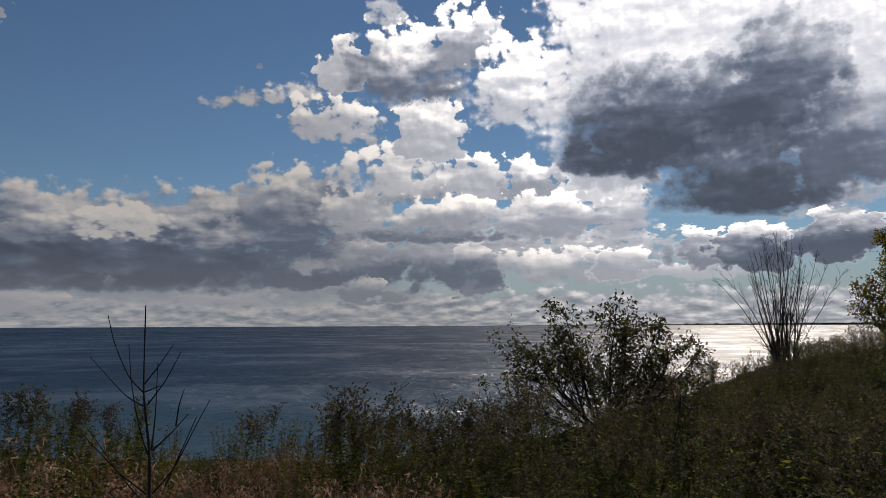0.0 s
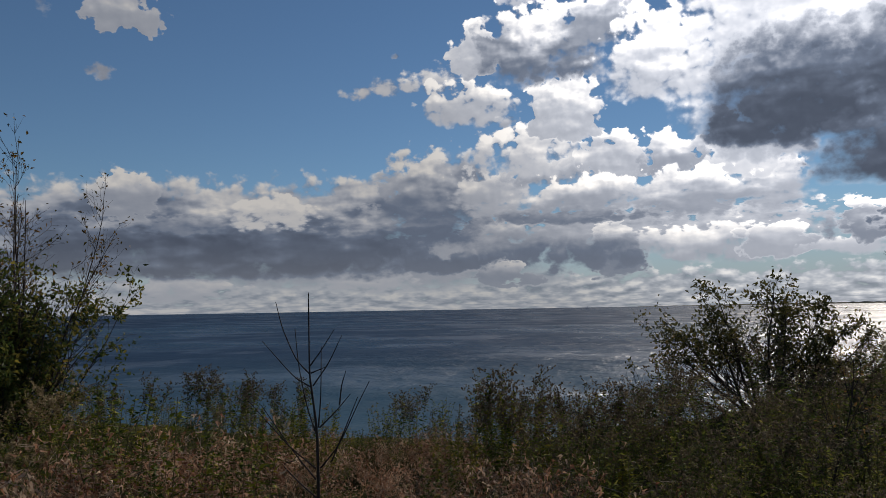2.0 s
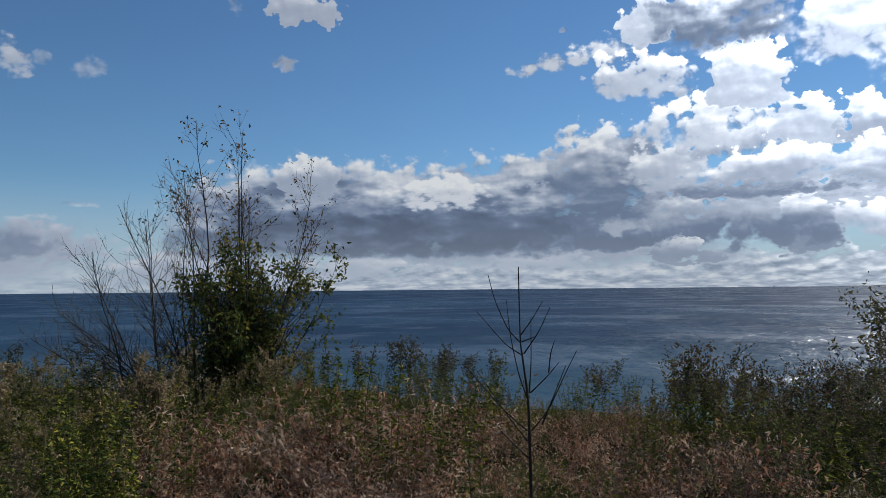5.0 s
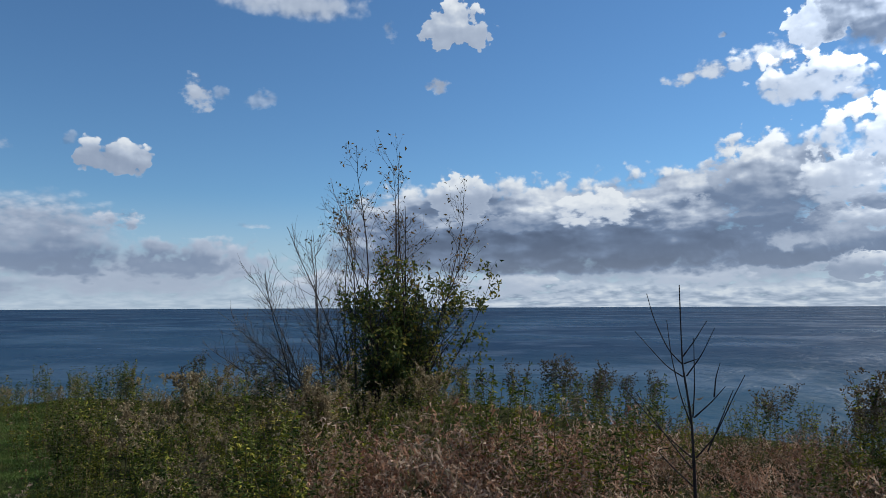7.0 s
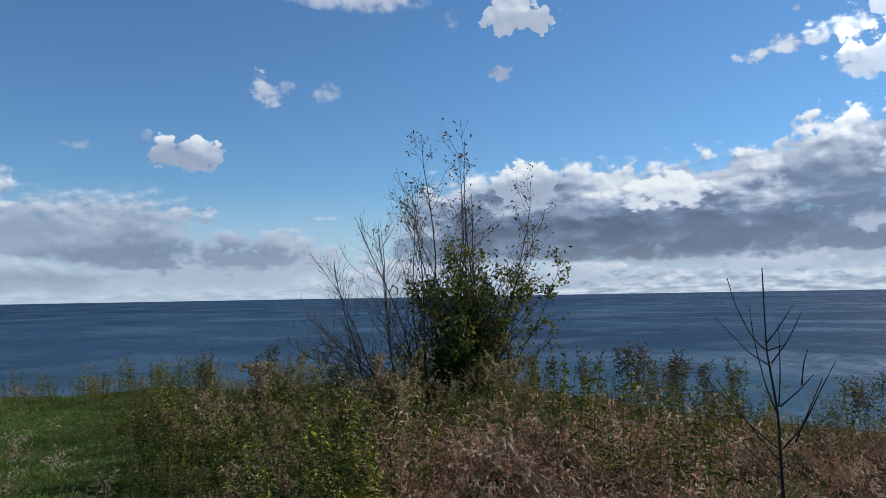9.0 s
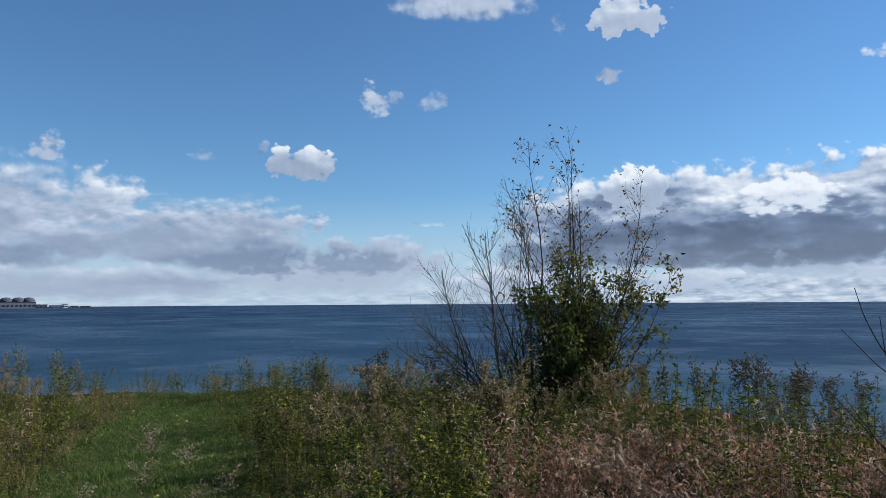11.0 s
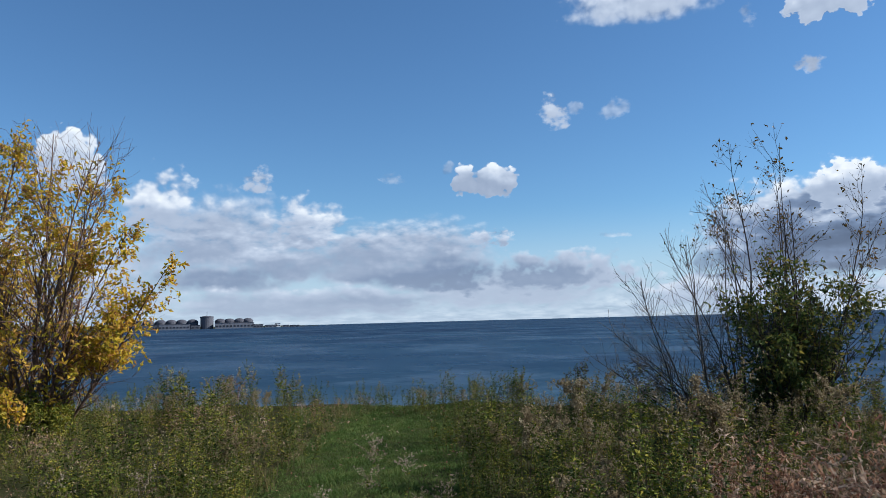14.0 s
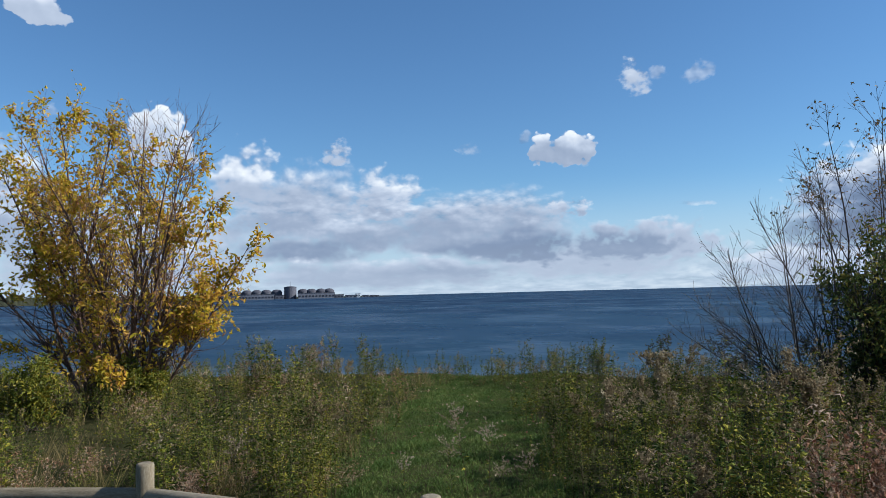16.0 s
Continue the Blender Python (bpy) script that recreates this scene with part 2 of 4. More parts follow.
pure = g.vec("MULTIPLY", clear.outputs[0], (0.80, 0.99, 1.11))
g.put(blue.inputs[0], g.mix(veil, pure, (5.2, 6.2, 7.3, 1)))
blue.inputs[1].default_value = 0.073
g.put(white.inputs[0], tone)
white.inputs[1].default_value = 0.84
both = g.node("ShaderNodeMixShader")
g.put(both.inputs[0], opaque)
g.put(both.inputs[1], blue.outputs[0])
g.put(both.inputs[2], white.outputs[0])
g.put(g.node("ShaderNodeOutputWorld").inputs[0], both.outputs[0])

sun = new("sun", bpy.data.lights.new("sun", "SUN"))
sun.data.energy, sun.data.angle, sun.data.color = 5.0, radians(0.6), (1.0, 0.94, 0.85)
sun.matrix_world = look(Vector(to_sun) * 200, (0, 0, 0))


# ---- materials ----
def material(name, rough=0.8):
    m = bpy.data.materials.new(name)
    m.use_nodes = True
    gr = Graph(m.node_tree)
    bsdf = gr.node("ShaderNodeBsdfPrincipled")
    bsdf.inputs["Roughness"].default_value = rough
    out = gr.node("ShaderNodeOutputMaterial")
    gr.put(out.inputs[0], bsdf.outputs[0])
    return m, gr, bsdf, out


def leaf_material(name, stops, glow=0.20, rough=0.75, patch=0.9):
    """Leaves: every leaf has its own tone, patches of plants lean to one end of the scale, light shines through."""
    m, gr, bsdf, out = material(name, rough)
    geo = gr.node("ShaderNodeNewGeometry")
    place = gr.noise(gr.vec("MULTIPLY", geo.outputs["Position"], (1, 1, 0.25)), 3.2, 3.0)
    f = gr.math("ADD", gr.math("MULTIPLY", geo.outputs["Random Per Island"], 1.0 - patch * 0.5),
                gr.math("MULTIPLY_ADD", place, patch * 1.6, -patch * 0.55), 0.0, True)
    col = gr.ramp(f, stops)
    grain = gr.noise(geo.outputs["Position"], 60.0, 2.0)
    col = gr.mix(gr.math("MULTIPLY", grain, 0.5), col, gr.mix(1.0, col, (0.55, 0.5, 0.42, 1), "MULTIPLY"))
    gr.put(bsdf.inputs["Base Color"], col)
    bsdf.inputs["Specular IOR Level"].default_value = 0.12
    thin = gr.node("ShaderNodeBsdfTranslucent")
    gr.put(thin.inputs[0], col)
    mixed = gr.node("ShaderNodeMixShader")
    mixed.inputs[0].default_value = glow
    gr.put(mixed.inputs[1], bsdf.outputs[0])
    gr.put(mixed.inputs[2], thin.outputs[0])
    gr.put(out.inputs[0], mixed.outputs[0])
    return m


def rough_material(name, stops, scale, rough=0.85, bump=0.3, stretch=(1, 1, 1), fine=8.0, per_piece=False, sheen=0.15):
    """Soil, bark, wood, concrete: a coarse and a fine tone with relief."""
    m, gr, bsdf, out = material(name, rough)
    co_ = gr.node("ShaderNodeTexCoord").outputs["Object"]
    co_ = gr.vec("MULTIPLY", co_, stretch)
    coarse, fine_ = gr.noise(co_, scale, 5.0, 0.6), gr.noise(co_, scale * fine, 4.0, 0.65)
    f = gr.math("MULTIPLY_ADD", fine_, 0.55, gr.math("MULTIPLY", coarse, 0.55))
    if per_piece:
        info = gr.node("ShaderNodeObjectInfo").outputs["Random"]
        f = gr.math("MULTIPLY_ADD", info, 0.2, gr.math("SUBTRACT", f, 0.1))
    gr.put(bsdf.inputs["Base Color"], gr.ramp(f, stops))
    bsdf.inputs["Specular IOR Level"].default_value = sheen
    b = gr.node("ShaderNodeBump")
    b.inputs["Strength"].default_value, b.inputs["Distance"].default_value = bump, 0.02
    gr.put(b.inputs["Height"], f)
    gr.put(bsdf.inputs["Normal"], b.outputs[0])
    return m


soil = rough_material("soil", [(0.3, (0.016, 0.014, 0.008)), (0.5, (0.03, 0.032, 0.013)), (0.7, (0.055, 0.05, 0.024))], 0.9, sheen=0.0)
lawn_leaf = leaf_material("lawn_blades", [(0.0, (0.05, 0.095, 0.02)), (0.35, (0.08, 0.138, 0.03)), (0.7, (0.135, 0.18, 0.045)), (1.0, (0.21, 0.20, 0.075))], 0.25)
green_leaf = leaf_material("goldenrod_leaves", [(0.0, (0.012, 0.024, 0.004)), (0.36, (0.044, 0.068, 0.010)), (0.6, (0.13, 0.15, 0.018)), (0.82, (0.30, 0.26, 0.032)), (1.0, (0.20, 0.10, 0.035))], 0.19)
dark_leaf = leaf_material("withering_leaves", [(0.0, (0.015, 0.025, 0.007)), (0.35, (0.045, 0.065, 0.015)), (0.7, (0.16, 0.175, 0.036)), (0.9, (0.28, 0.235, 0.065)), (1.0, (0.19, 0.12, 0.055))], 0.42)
dry_leaf = leaf_material("dry_leaves", [(0.0, (0.065, 0.026, 0.016)), (0.3, (0.24, 0.11, 0.066)), (0.55, (0.45, 0.265, 0.165)), (0.85, (0.64, 0.50, 0.37)), (1.0, (0.24, 0.20, 0.045))], 0.36, 0.75)
fluff = leaf_material("seed_fluff", [(0.0, (0.13, 0.085, 0.05)), (0.4, (0.22, 0.165, 0.09)), (0.75, (0.36, 0.285, 0.17)), (1.0, (0.52, 0.44, 0.30))], 0.35, 0.9)
pale_fluff = leaf_material("silky_seed_heads", [(0.0, (0.17, 0.125, 0.08)), (0.5, (0.33, 0.26, 0.185)), (1.0, (0.52, 0.44, 0.34))], 0.4, 0.9)
dark_fluff = leaf_material("spent_flowers", [(0.0, (0.045, 0.034, 0.022)), (0.5, (0.12, 0.092, 0.058)), (1.0, (0.30, 0.24, 0.16))], 0.25, 0.9)
straw = leaf_material("straw_blades", [(0.0, (0.09, 0.085, 0.025)), (0.4, (0.18, 0.15, 0.055)), (0.75, (0.29, 0.22, 0.105)), (1.0, (0.42, 0.33, 0.19))], 0.3)
pale_stalk = rough_material("dead_stalks", [(0.3, (0.20, 0.13, 0.09)), (0.7, (0.42, 0.33, 0.26))], 6.0, bump=0.1)
stalk = rough_material("weed_stalks", [(0.3, (0.05, 0.035, 0.02)), (0.7, (0.13, 0.10, 0.05))], 6.0, bump=0.1)
bark = rough_material("grey_brown_bark", [(0.3, (0.035, 0.028, 0.024)), (0.5, (0.075, 0.062, 0.052)), (0.75, (0.15, 0.13, 0.11))], 9.0, bump=0.5, stretch=(1, 1, 0.25))
dark_bark = rough_material("dark_bark", [(0.3, (0.018, 0.014, 0.013)), (0.55, (0.04, 0.03, 0.027)), (0.8, (0.085, 0.07, 0.06))], 9.0, bump=0.4, stretch=(1, 1, 0.25))
twig_bark = rough_material("red_brown_bark", [(0.3, (0.05, 0.03, 0.022)), (0.5, (0.11, 0.066, 0.046)), (0.75, (0.20, 0.13, 0.095))], 9.0, bump=0.4, stretch=(1, 1, 0.25))
bush_leaf = leaf_material("dark_green_leaves", [(0.0, (0.028, 0.048, 0.015)), (0.45, (0.08, 0.11, 0.03)), (0.75, (0.19, 0.17, 0.038)), (1.0, (0.36, 0.27, 0.05))], 0.42, 0.4, 0.7)
brown_leaf = leaf_material("bronze_leaves", [(0.0, (0.05, 0.06, 0.016)), (0.4, (0.10, 0.075, 0.025)), (0.75, (0.2, 0.11, 0.035)), (1.0, (0.34, 0.2, 0.06))], 0.35, 0.5, 0.4)
olive_leaf = leaf_material("olive_leaves", [(0.0, (0.035, 0.045, 0.015)), (0.5, (0.075, 0.075, 0.024)), (0.85, (0.13, 0.11, 0.035)), (1.0, (0.2, 0.13, 0.045))], 0.4, 0.5, 0.4)
yellow_leaf = leaf_material("yellow_autumn_leaves", [(0.0, (0.19, 0.20, 0.03)), (0.2, (0.50, 0.41, 0.04)), (0.5, (0.76, 0.52, 0.05)), (0.72, (0.72, 0.45, 0.10)), (0.88, (0.50, 0.26, 0.08)), (1.0, (0.28, 0.14, 0.07))], 0.55, 0.5, 0.35)
pale_leaf = leaf_material("fading_leaves", [(0.0, (0.09, 0.095, 0.02)), (0.5, (0.20, 0.18, 0.04)), (0.85, (0.32, 0.24, 0.05)), (1.0, (0.28, 0.15, 0.05))], 0.42, 0.5, 0.4)
fresh_leaf = leaf_material("yellow_green_leaves", [(0.0, (0.05, 0.07, 0.012)), (0.4, (0.12, 0.14, 0.02)), (0.75, (0.25, 0.23, 0.03)), (1.0, (0.36, 0.25, 0.04))], 0.3, 0.5, 0.6)
fence_wood = rough_material("weathered_wood", [(0.25, (0.09, 0.07, 0.045)), (0.5, (0.18, 0.145, 0.095)), (0.75, (0.30, 0.255, 0.185))], 7.0, 0.8, 0.5, (6, 6, 0.7), per_piece=True)
concrete = rough_material("grey_concrete", [(0.3, (0.075, 0.075, 0.092)), (0.7, (0.11, 0.112, 0.13))], 0.02, bump=0.05)
dark_roof = rough_material("dark_roofing", [(0.3, (0.055, 0.055, 0.068)), (0.7, (0.085, 0.085, 0.10))], 0.02, bump=0.05)
pale_panel = rough_material("pale_panels", [(0.3, (0.12, 0.125, 0.15)), (0.7, (0.18, 0.185, 0.21))], 0.02, bump=0.05)
window_dark = rough_material("dark_openings", [(0.3, (0.02, 0.022, 0.028)), (0.7, (0.04, 0.042, 0.05))], 0.05, 0.3, 0.02)
far_wood = rough_material("far_woodland", [(0.3, (0.018, 0.024, 0.016)), (0.7, (0.05, 0.05, 0.028))], 0.03, bump=0.2)
white_paint = rough_material("white_hull", [(0.3, (0.6, 0.6, 0.6)), (0.7, (0.8, 0.8, 0.8))], 0.5, 0.4, 0.02)

water_mat, gr, bsdf, out = material("lake_water", 0.16)
pos = gr.node("ShaderNodeNewGeometry").outputs["Position"]
# the broad noise paints cloud-shadow patches into the water colour, the finer one streaks
streak = gr.math("MULTIPLY_ADD", gr.noise(gr.vec("MULTIPLY", pos, (0.0016, 0.0016, 1)), 1.0, 3.0, 0.5), 0.7, gr.math("MULTIPLY_ADD", gr.noise(gr.vec("MULTIPLY", pos, (0.011, 0.011, 1)), 1.0, 5.0, 0.62), 0.7, -0.2))
swell = gr.noise(gr.vec("MULTIPLY", pos, (0.14, 0.14, 1)), 1.0, 4.0, 0.6)
chop = gr.noise(gr.vec("MULTIPLY", pos, (1.2, 1.2, 1)), 1.0, 4.0, 0.65)
b1 = gr.node("ShaderNodeBump")
b1.inputs["Strength"].default_value, b1.inputs["Distance"].default_value = 1.0, 1.0
gr.put(b1.inputs["Height"], gr.math("ADD", gr.math("MULTIPLY", swell, 1.8), gr.math("MULTIPLY", chop, 0.14)))
deep, shine, both_ = gr.node("ShaderNodeBsdfDiffuse"), gr.node("ShaderNodeBsdfGlossy"), gr.node("ShaderNodeMixShader")
# the water colour is mixed towards a lighter teal close in, none beyond 190 m
near_teal = gr.smooth(gr.vec("LENGTH", pos), 25.0, 190.0, 0.6, 0.0)
gr.put(deep.inputs[0], gr.mix(near_teal, gr.ramp(streak, [(0.32, (0.004, 0.017, 0.044)), (0.5, (0.007, 0.027, 0.060)), (0.68, (0.013, 0.043, 0.080))]), (0.036, 0.090, 0.122, 1)))
gr.put(shine.inputs["Roughness"], gr.smooth(streak, 0.40, 0.62, 0.34, 0.26))
gr.put(shine.inputs["Normal"], b1.outputs[0])
ripple = gr.noise(gr.vec("MULTIPLY", pos, (0.022, 0.022, 1)), 1.0, 6.0, 0.65)
gr.put(both_.inputs[0], gr.math("ADD", gr.smooth(streak, 0.40, 0.62, 0.085, 0.15), gr.smooth(ripple, 0.48, 0.60, 0.0, 0.12)))
gr.put(both_.inputs[1], deep.outputs[0])
gr.put(both_.inputs[2], shine.outputs[0])
gr.put(out.inputs[0], both_.outputs[0])


# ---- mesh helpers ----
class Soup:
    """Collects quads and triangles as arrays, by material, and turns them into one mesh."""

    def __init__(self):
        self.v, self.q, self.m, self.n = [], [], [], 0

    def quads(self, verts, faces, mat=0):
        verts, faces = np.asarray(verts, float).reshape(-1, 3), np.asarray(faces, int).reshape(-1, 4)
        self.v.append(verts)
        self.q.append(faces + self.n)
        self.m.append(np.full(len(faces), mat))
        self.n += len(verts)

    def arrays(self):
        return np.concatenate(self.v), np.concatenate(self.q), np.concatenate(self.m)

    def object(self, name, mats, parent=None, smooth=False, origin=(0, 0, 0)):
        v, q, m = self.arrays()
        return quad_object(name, v - np.array(origin), q, m, mats, parent, smooth, origin)


def quad_object(name, v, q, m, mats, parent=None, smooth=False, origin=(0, 0, 0)):
    me = bpy.data.meshes.new(name)
    me.vertices.add(len(v))
    me.vertices.foreach_set("co", v.astype(np.float32).ravel())
    me.loops.add(len(q) * 4)
    me.loops.foreach_set("vertex_index", q.astype(np.int32).ravel())
    me.polygons.add(len(q))
    me.polygons.foreach_set("loop_start", np.arange(0, len(q) * 4, 4, dtype=np.int32))
    for mat in mats:
        me.materials.append(mat)
    me.polygons.foreach_set("material_index", np.asarray(m, np.int32))
    me.polygons.foreach_set("use_smooth", np.full(len(q), smooth))
    me.update(calc_edges=True)
    ob = new(name, me)
    ob.location = origin
    if parent:
        ob.parent = parent
    return ob


def unit(a):
    return a / np.maximum(np.linalg.norm(a, axis=-1, keepdims=True), 1e-9)


def leaves(soup, base, along, length, width, rng, mat=0, fold=0.18, droop=0.15):
    """A batch of pointed, folded leaves: one bent quad each."""
    base, along = np.asarray(base), unit(np.asarray(along))
    n = len(base)
    side = unit(np.cross(along, unit(rng.normal(size=(n, 3)) + (0, 0, 0.9))))
    up = np.cross(side, along)
    L, Wd = np.broadcast_to(length, n)[:, None], np.broadcast_to(width, n)[:, None]
    mid = base + along * L * 0.45 + up * L * 0.06
    lift = up * Wd * fold
    tip = base + along * L - up * L * droop
    v = np.stack([base, mid - side * Wd * 0.5 + lift, tip, mid + side * Wd * 0.5 + lift], 1)
    soup.quads(v, np.arange(n * 4).reshape(n, 4), mat)


def tube(soup, pts, radii, sides=4, mat=0):
    """A tapered tube along a polyline."""
    pts = np.asarray(pts, float)
    k = len(pts)
    d = unit(np.gradient(pts, axis=0))
    ref = np.array((0.31, 0.95, 0.05)) if abs(d[:, 2]).mean() > 0.5 else np.array((0.05, 0.1, 1.0))
    s = unit(np.cross(d, ref))
    t = np.cross(d, s)
    a = np.arange(sides) * 2 * math.pi / sides
    ring = pts[:, None] + np.asarray(radii, float)[:, None, None] * (s[:, None] * np.cos(a)[None, :, None] + t[:, None] * np.sin(a)[None, :, None])
    i, j = np.meshgrid(np.arange(k - 1), np.arange(sides), indexing="ij")
    jn = (j + 1) % sides
    f = np.stack([i * sides + j, i * sides + jn, (i + 1) * sides + jn, (i + 1) * sides + j], -1)
    soup.quads(ring, f, mat)


def bend(rng, start, way, length, steps, wobble, lift):
    """A branch line that wanders and turns upwards."""
    pts, p, d = [np.array(start, float)], np.array(start, float), unit(np.array(way, float))
    for _ in range(steps):
        d = unit(d + rng.normal(size=3) * wobble + np.array((0, 0, lift)))
        p = p + d * length / steps
        pts.append(p)
    return np.array(pts)


def spread(rng, d, angle):
    """A direction at the angle, in radians, from d, on a random side."""
    s = unit(np.cross(d, rng.normal(size=3)))
    return unit(d * math.cos(angle) + s * math.sin(angle))


def part(name, bm, mat, parent, label=""):
    me = bpy.data.meshes.new(name)
    bm.to_mesh(me)
    bm.free()
    me.materials.append(mat)
    ob = new(name, me)
    ob.parent = parent
    if label:
        ob["label"] = label
    return ob


def pol(u, r):
    """The place r metres off, u degrees to the left of straight ahead."""
    return -r * math.sin(radians(u)), r * math.cos(radians(u))


# ---- the ground: a lawn on a bluff, its edge, the slope and the lake bed ----
EDGE_U = (-110, -70, -50, -38, -32, -26, -20, -14, -8, 5, 20, 32, 45, 60, 75, 90, 105, 118, 130, 150)
EDGE_R = (4500, 2000, 150, 48, 38, 31, 21, 16, 12, 10.2, 10.6, 13, 14.5, 15.6, 16.6, 18, 22, 60, 2000, 4500)
PATH_A, PATH_B, PATH_HALF = np.array((-5.2, 1.15)), np.array((-12.75, 4.4)), 0.86


def edge_inside(x, y):
    u = np.degrees(np.arctan2(-x, y))
    return np.interp(u, EDGE_U, EDGE_R) - np.hypot(x, y)


def rolling(x, y):
    return 0.05 * np.sin(x * 0.7 + 1.0) * np.sin(y * 0.6) + 0.03 * np.sin(x * 1.9 + y * 1.3)


def ground_height(x, y):
    s = edge_inside(x, y) + 0.35 * np.sin(x * 1.3) * np.cos(y * 1.1)
    z = rolling(x, y) * np.clip(1.5 - np.hypot(x, y) / 60, 0.2, 1)
    u, r = np.degrees(np.arctan2(-x, y)), np.hypot(x, y)
    z = z + 0.9 * np.clip((-17 - u) / 16, 0, 1) * np.clip((r - 8) / 11, 0, 1) * np.clip(1 - (r - 40) / 200, 0, 1) * np.clip((75 + u) / 25, 0, 1)
    return np.where(s > 0, z, np.maximum(z + s * 0.85 - 0.15 * np.minimum(-s, 1.0), LAKE - 3.0))


def off_path(x, y):
    """How far outside the mown strip, in metres (negative on it)."""
    d = PATH_B - PATH_A
    t = np.clip(((x - PATH_A[0]) * d[0] + (y - PATH_A[1]) * d[1]) / (d @ d), 0, 1)
    wide = PATH_HALF + 0.1 * np.clip(1 - t * 2.2, 0, 1) + 0.12 * np.sin(x * 2.1) + 0.1 * np.sin(y * 3.3 + x)
    return np.hypot(x - PATH_A[0] - t * d[0], y - PATH_A[1] - t * d[1]) - wide


def build_ground():
    grid = np.concatenate([-np.geomspace(4700, 30, 34), np.linspace(-29, 29, 150), np.geomspace(30, 4700, 34)])
    x, y = np.meshgrid(grid, grid, indexing="ij")
    v = np.stack([x, y, ground_height(x, y)], -1).reshape(-1, 3)
    n = len(grid)
    i, j = np.meshgrid(np.arange(n - 1), np.arange(n - 1), indexing="ij")
    q = np.stack([i * n + j, (i + 1) * n + j, (i + 1) * n + j + 1, i * n + j + 1], -1).reshape(-1, 4)
    return tagged(quad_object("ground", v, q, np.zeros(len(q)), [soil], None, True),
                  "grassy lakeside bluff with bare dark soil under the weeds", "ground", kind="structure")


def build_water():
    r = np.concatenate([[0.0], np.geomspace(6, 4950, 40)])
    a = np.radians(np.linspace(0, 360, 97)[:-1])
    v = np.stack([r[:, None] * np.cos(a), r[:, None] * np.sin(a), np.full((len(r), len(a)), LAKE)], -1).reshape(-1, 3)
    k = len(a)
    i, j = np.meshgrid(np.arange(len(r) - 1), np.arange(k), indexing="ij")
    q = np.stack([i * k + j, (i + 1) * k + j, (i + 1) * k + (j + 1) % k, i * k + (j + 1) % k], -1).reshape(-1, 4)
    return tagged(quad_object("water", v, q, np.zeros(len(q)), [water_mat]), "dark blue rippled lake water reaching the horizon", "lake", kind="structure")


build_ground()
build_water()


# ---- weeds: a few plants of each kind, repeated with other sizes and turns ----
def along_line(pts, t):
    k = np.linspace(0, 1, len(pts))
    return np.stack([np.interp(t, k, pts[:, c]) for c in range(3)], 1)


def goldenrod(rng, plume, n_leaf=60, big=1.0, wide=0.055):
    """An upright stalk with long narrow leaves all the way up and arching plumes of seed tufts at the top."""
    s = Soup()
    pts = bend(rng, (0, 0, 0), (rng.normal() * 0.10, rng.normal() * 0.10, 1), 1.0, 5, 0.07, 0.05)
    tube(s, pts, np.linspace(0.0045, 0.0018, 6), 3, 0)
    t = 0.08 + 0.90 * rng.uniform(0, 1, n_leaf) ** 0.7
    a = np.arange(n_leaf) * 2.4 + rng.normal(size=n_leaf) * 0.3
    way_ = np.stack([np.cos(a), np.sin(a), rng.uniform(-0.1, 0.75, n_leaf)], 1)
    leaves(s, along_line(pts, t), way_, rng.uniform(0.075, 0.125, n_leaf) * (1.25 - 0.85 * t) * big, rng.uniform(0.013, 0.022, n_leaf) * big, rng, 1, 0.25, 0.28)
    arms = int(round(3.2 * plume))
    for k in range(arms):
        a = 2.4 * k + rng.uniform(-0.4, 0.4)
        t = 0.98 - 0.24 * (k / max(arms, 1))
        p = along_line(pts, np.array([t]))[0]
        arm = bend(rng, p, (math.cos(a) * 0.8, math.sin(a) * 0.8, 1.0), wide * rng.uniform(1.1, 1.9) * (1.25 - 0.4 * k / max(arms, 1)), 3, 0.12, -0.22)
        m = max(5, int(9 / big * max(1.0, wide / 0.085)))
        base = along_line(arm, rng.uniform(0.1, 1.0, m)) + rng.normal(size=(m, 3)) * 0.006
        leaves(s, base, rng.normal(size=(m, 3)) * 0.7 + (math.cos(a) * 0.5, math.sin(a) * 0.5, 0.5), rng.uniform(0.022, 0.04, m) * big, rng.uniform(0.014, 0.024, m) * big, rng, 2, 0.4)
    return s.arrays()


def dry_bramble(rng, n=34, big=1.0):
    """Arching dead stems with curled, shrivelled leaves and wiry side shoots."""
    s = Soup()
    for k in range(2):
        a = rng.uniform(0, 2 * math.pi)
        pts = bend(rng, (rng.normal() * 0.04, rng.normal() * 0.04, 0), (math.cos(a) * 0.5, math.sin(a) * 0.5, 1), rng.uniform(0.8, 1.15), 6, 0.13, -0.07)
        tube(s, pts, np.linspace(0.004, 0.0015, 7), 3, 0)
        base = along_line(pts, rng.uniform(0.2, 1.0, n)) + rng.normal(size=(n, 3)) * 0.03
        leaves(s, base, rng.normal(size=(n, 3)) + (0, 0, -0.3), rng.uniform(0.04, 0.085, n) * big, rng.uniform(0.012, 0.028, n) * big, rng, 1, 0.7, 0.5)
        for c in range(int(6 / big)):
            tube(s, bend(rng, base[c], rng.normal(size=3) + (0, 0, 0.3), rng.uniform(0.08, 0.22), 2, 0.35, 0), (0.0022, 0.0018, 0.001), 3, 2)
    return s.arrays()


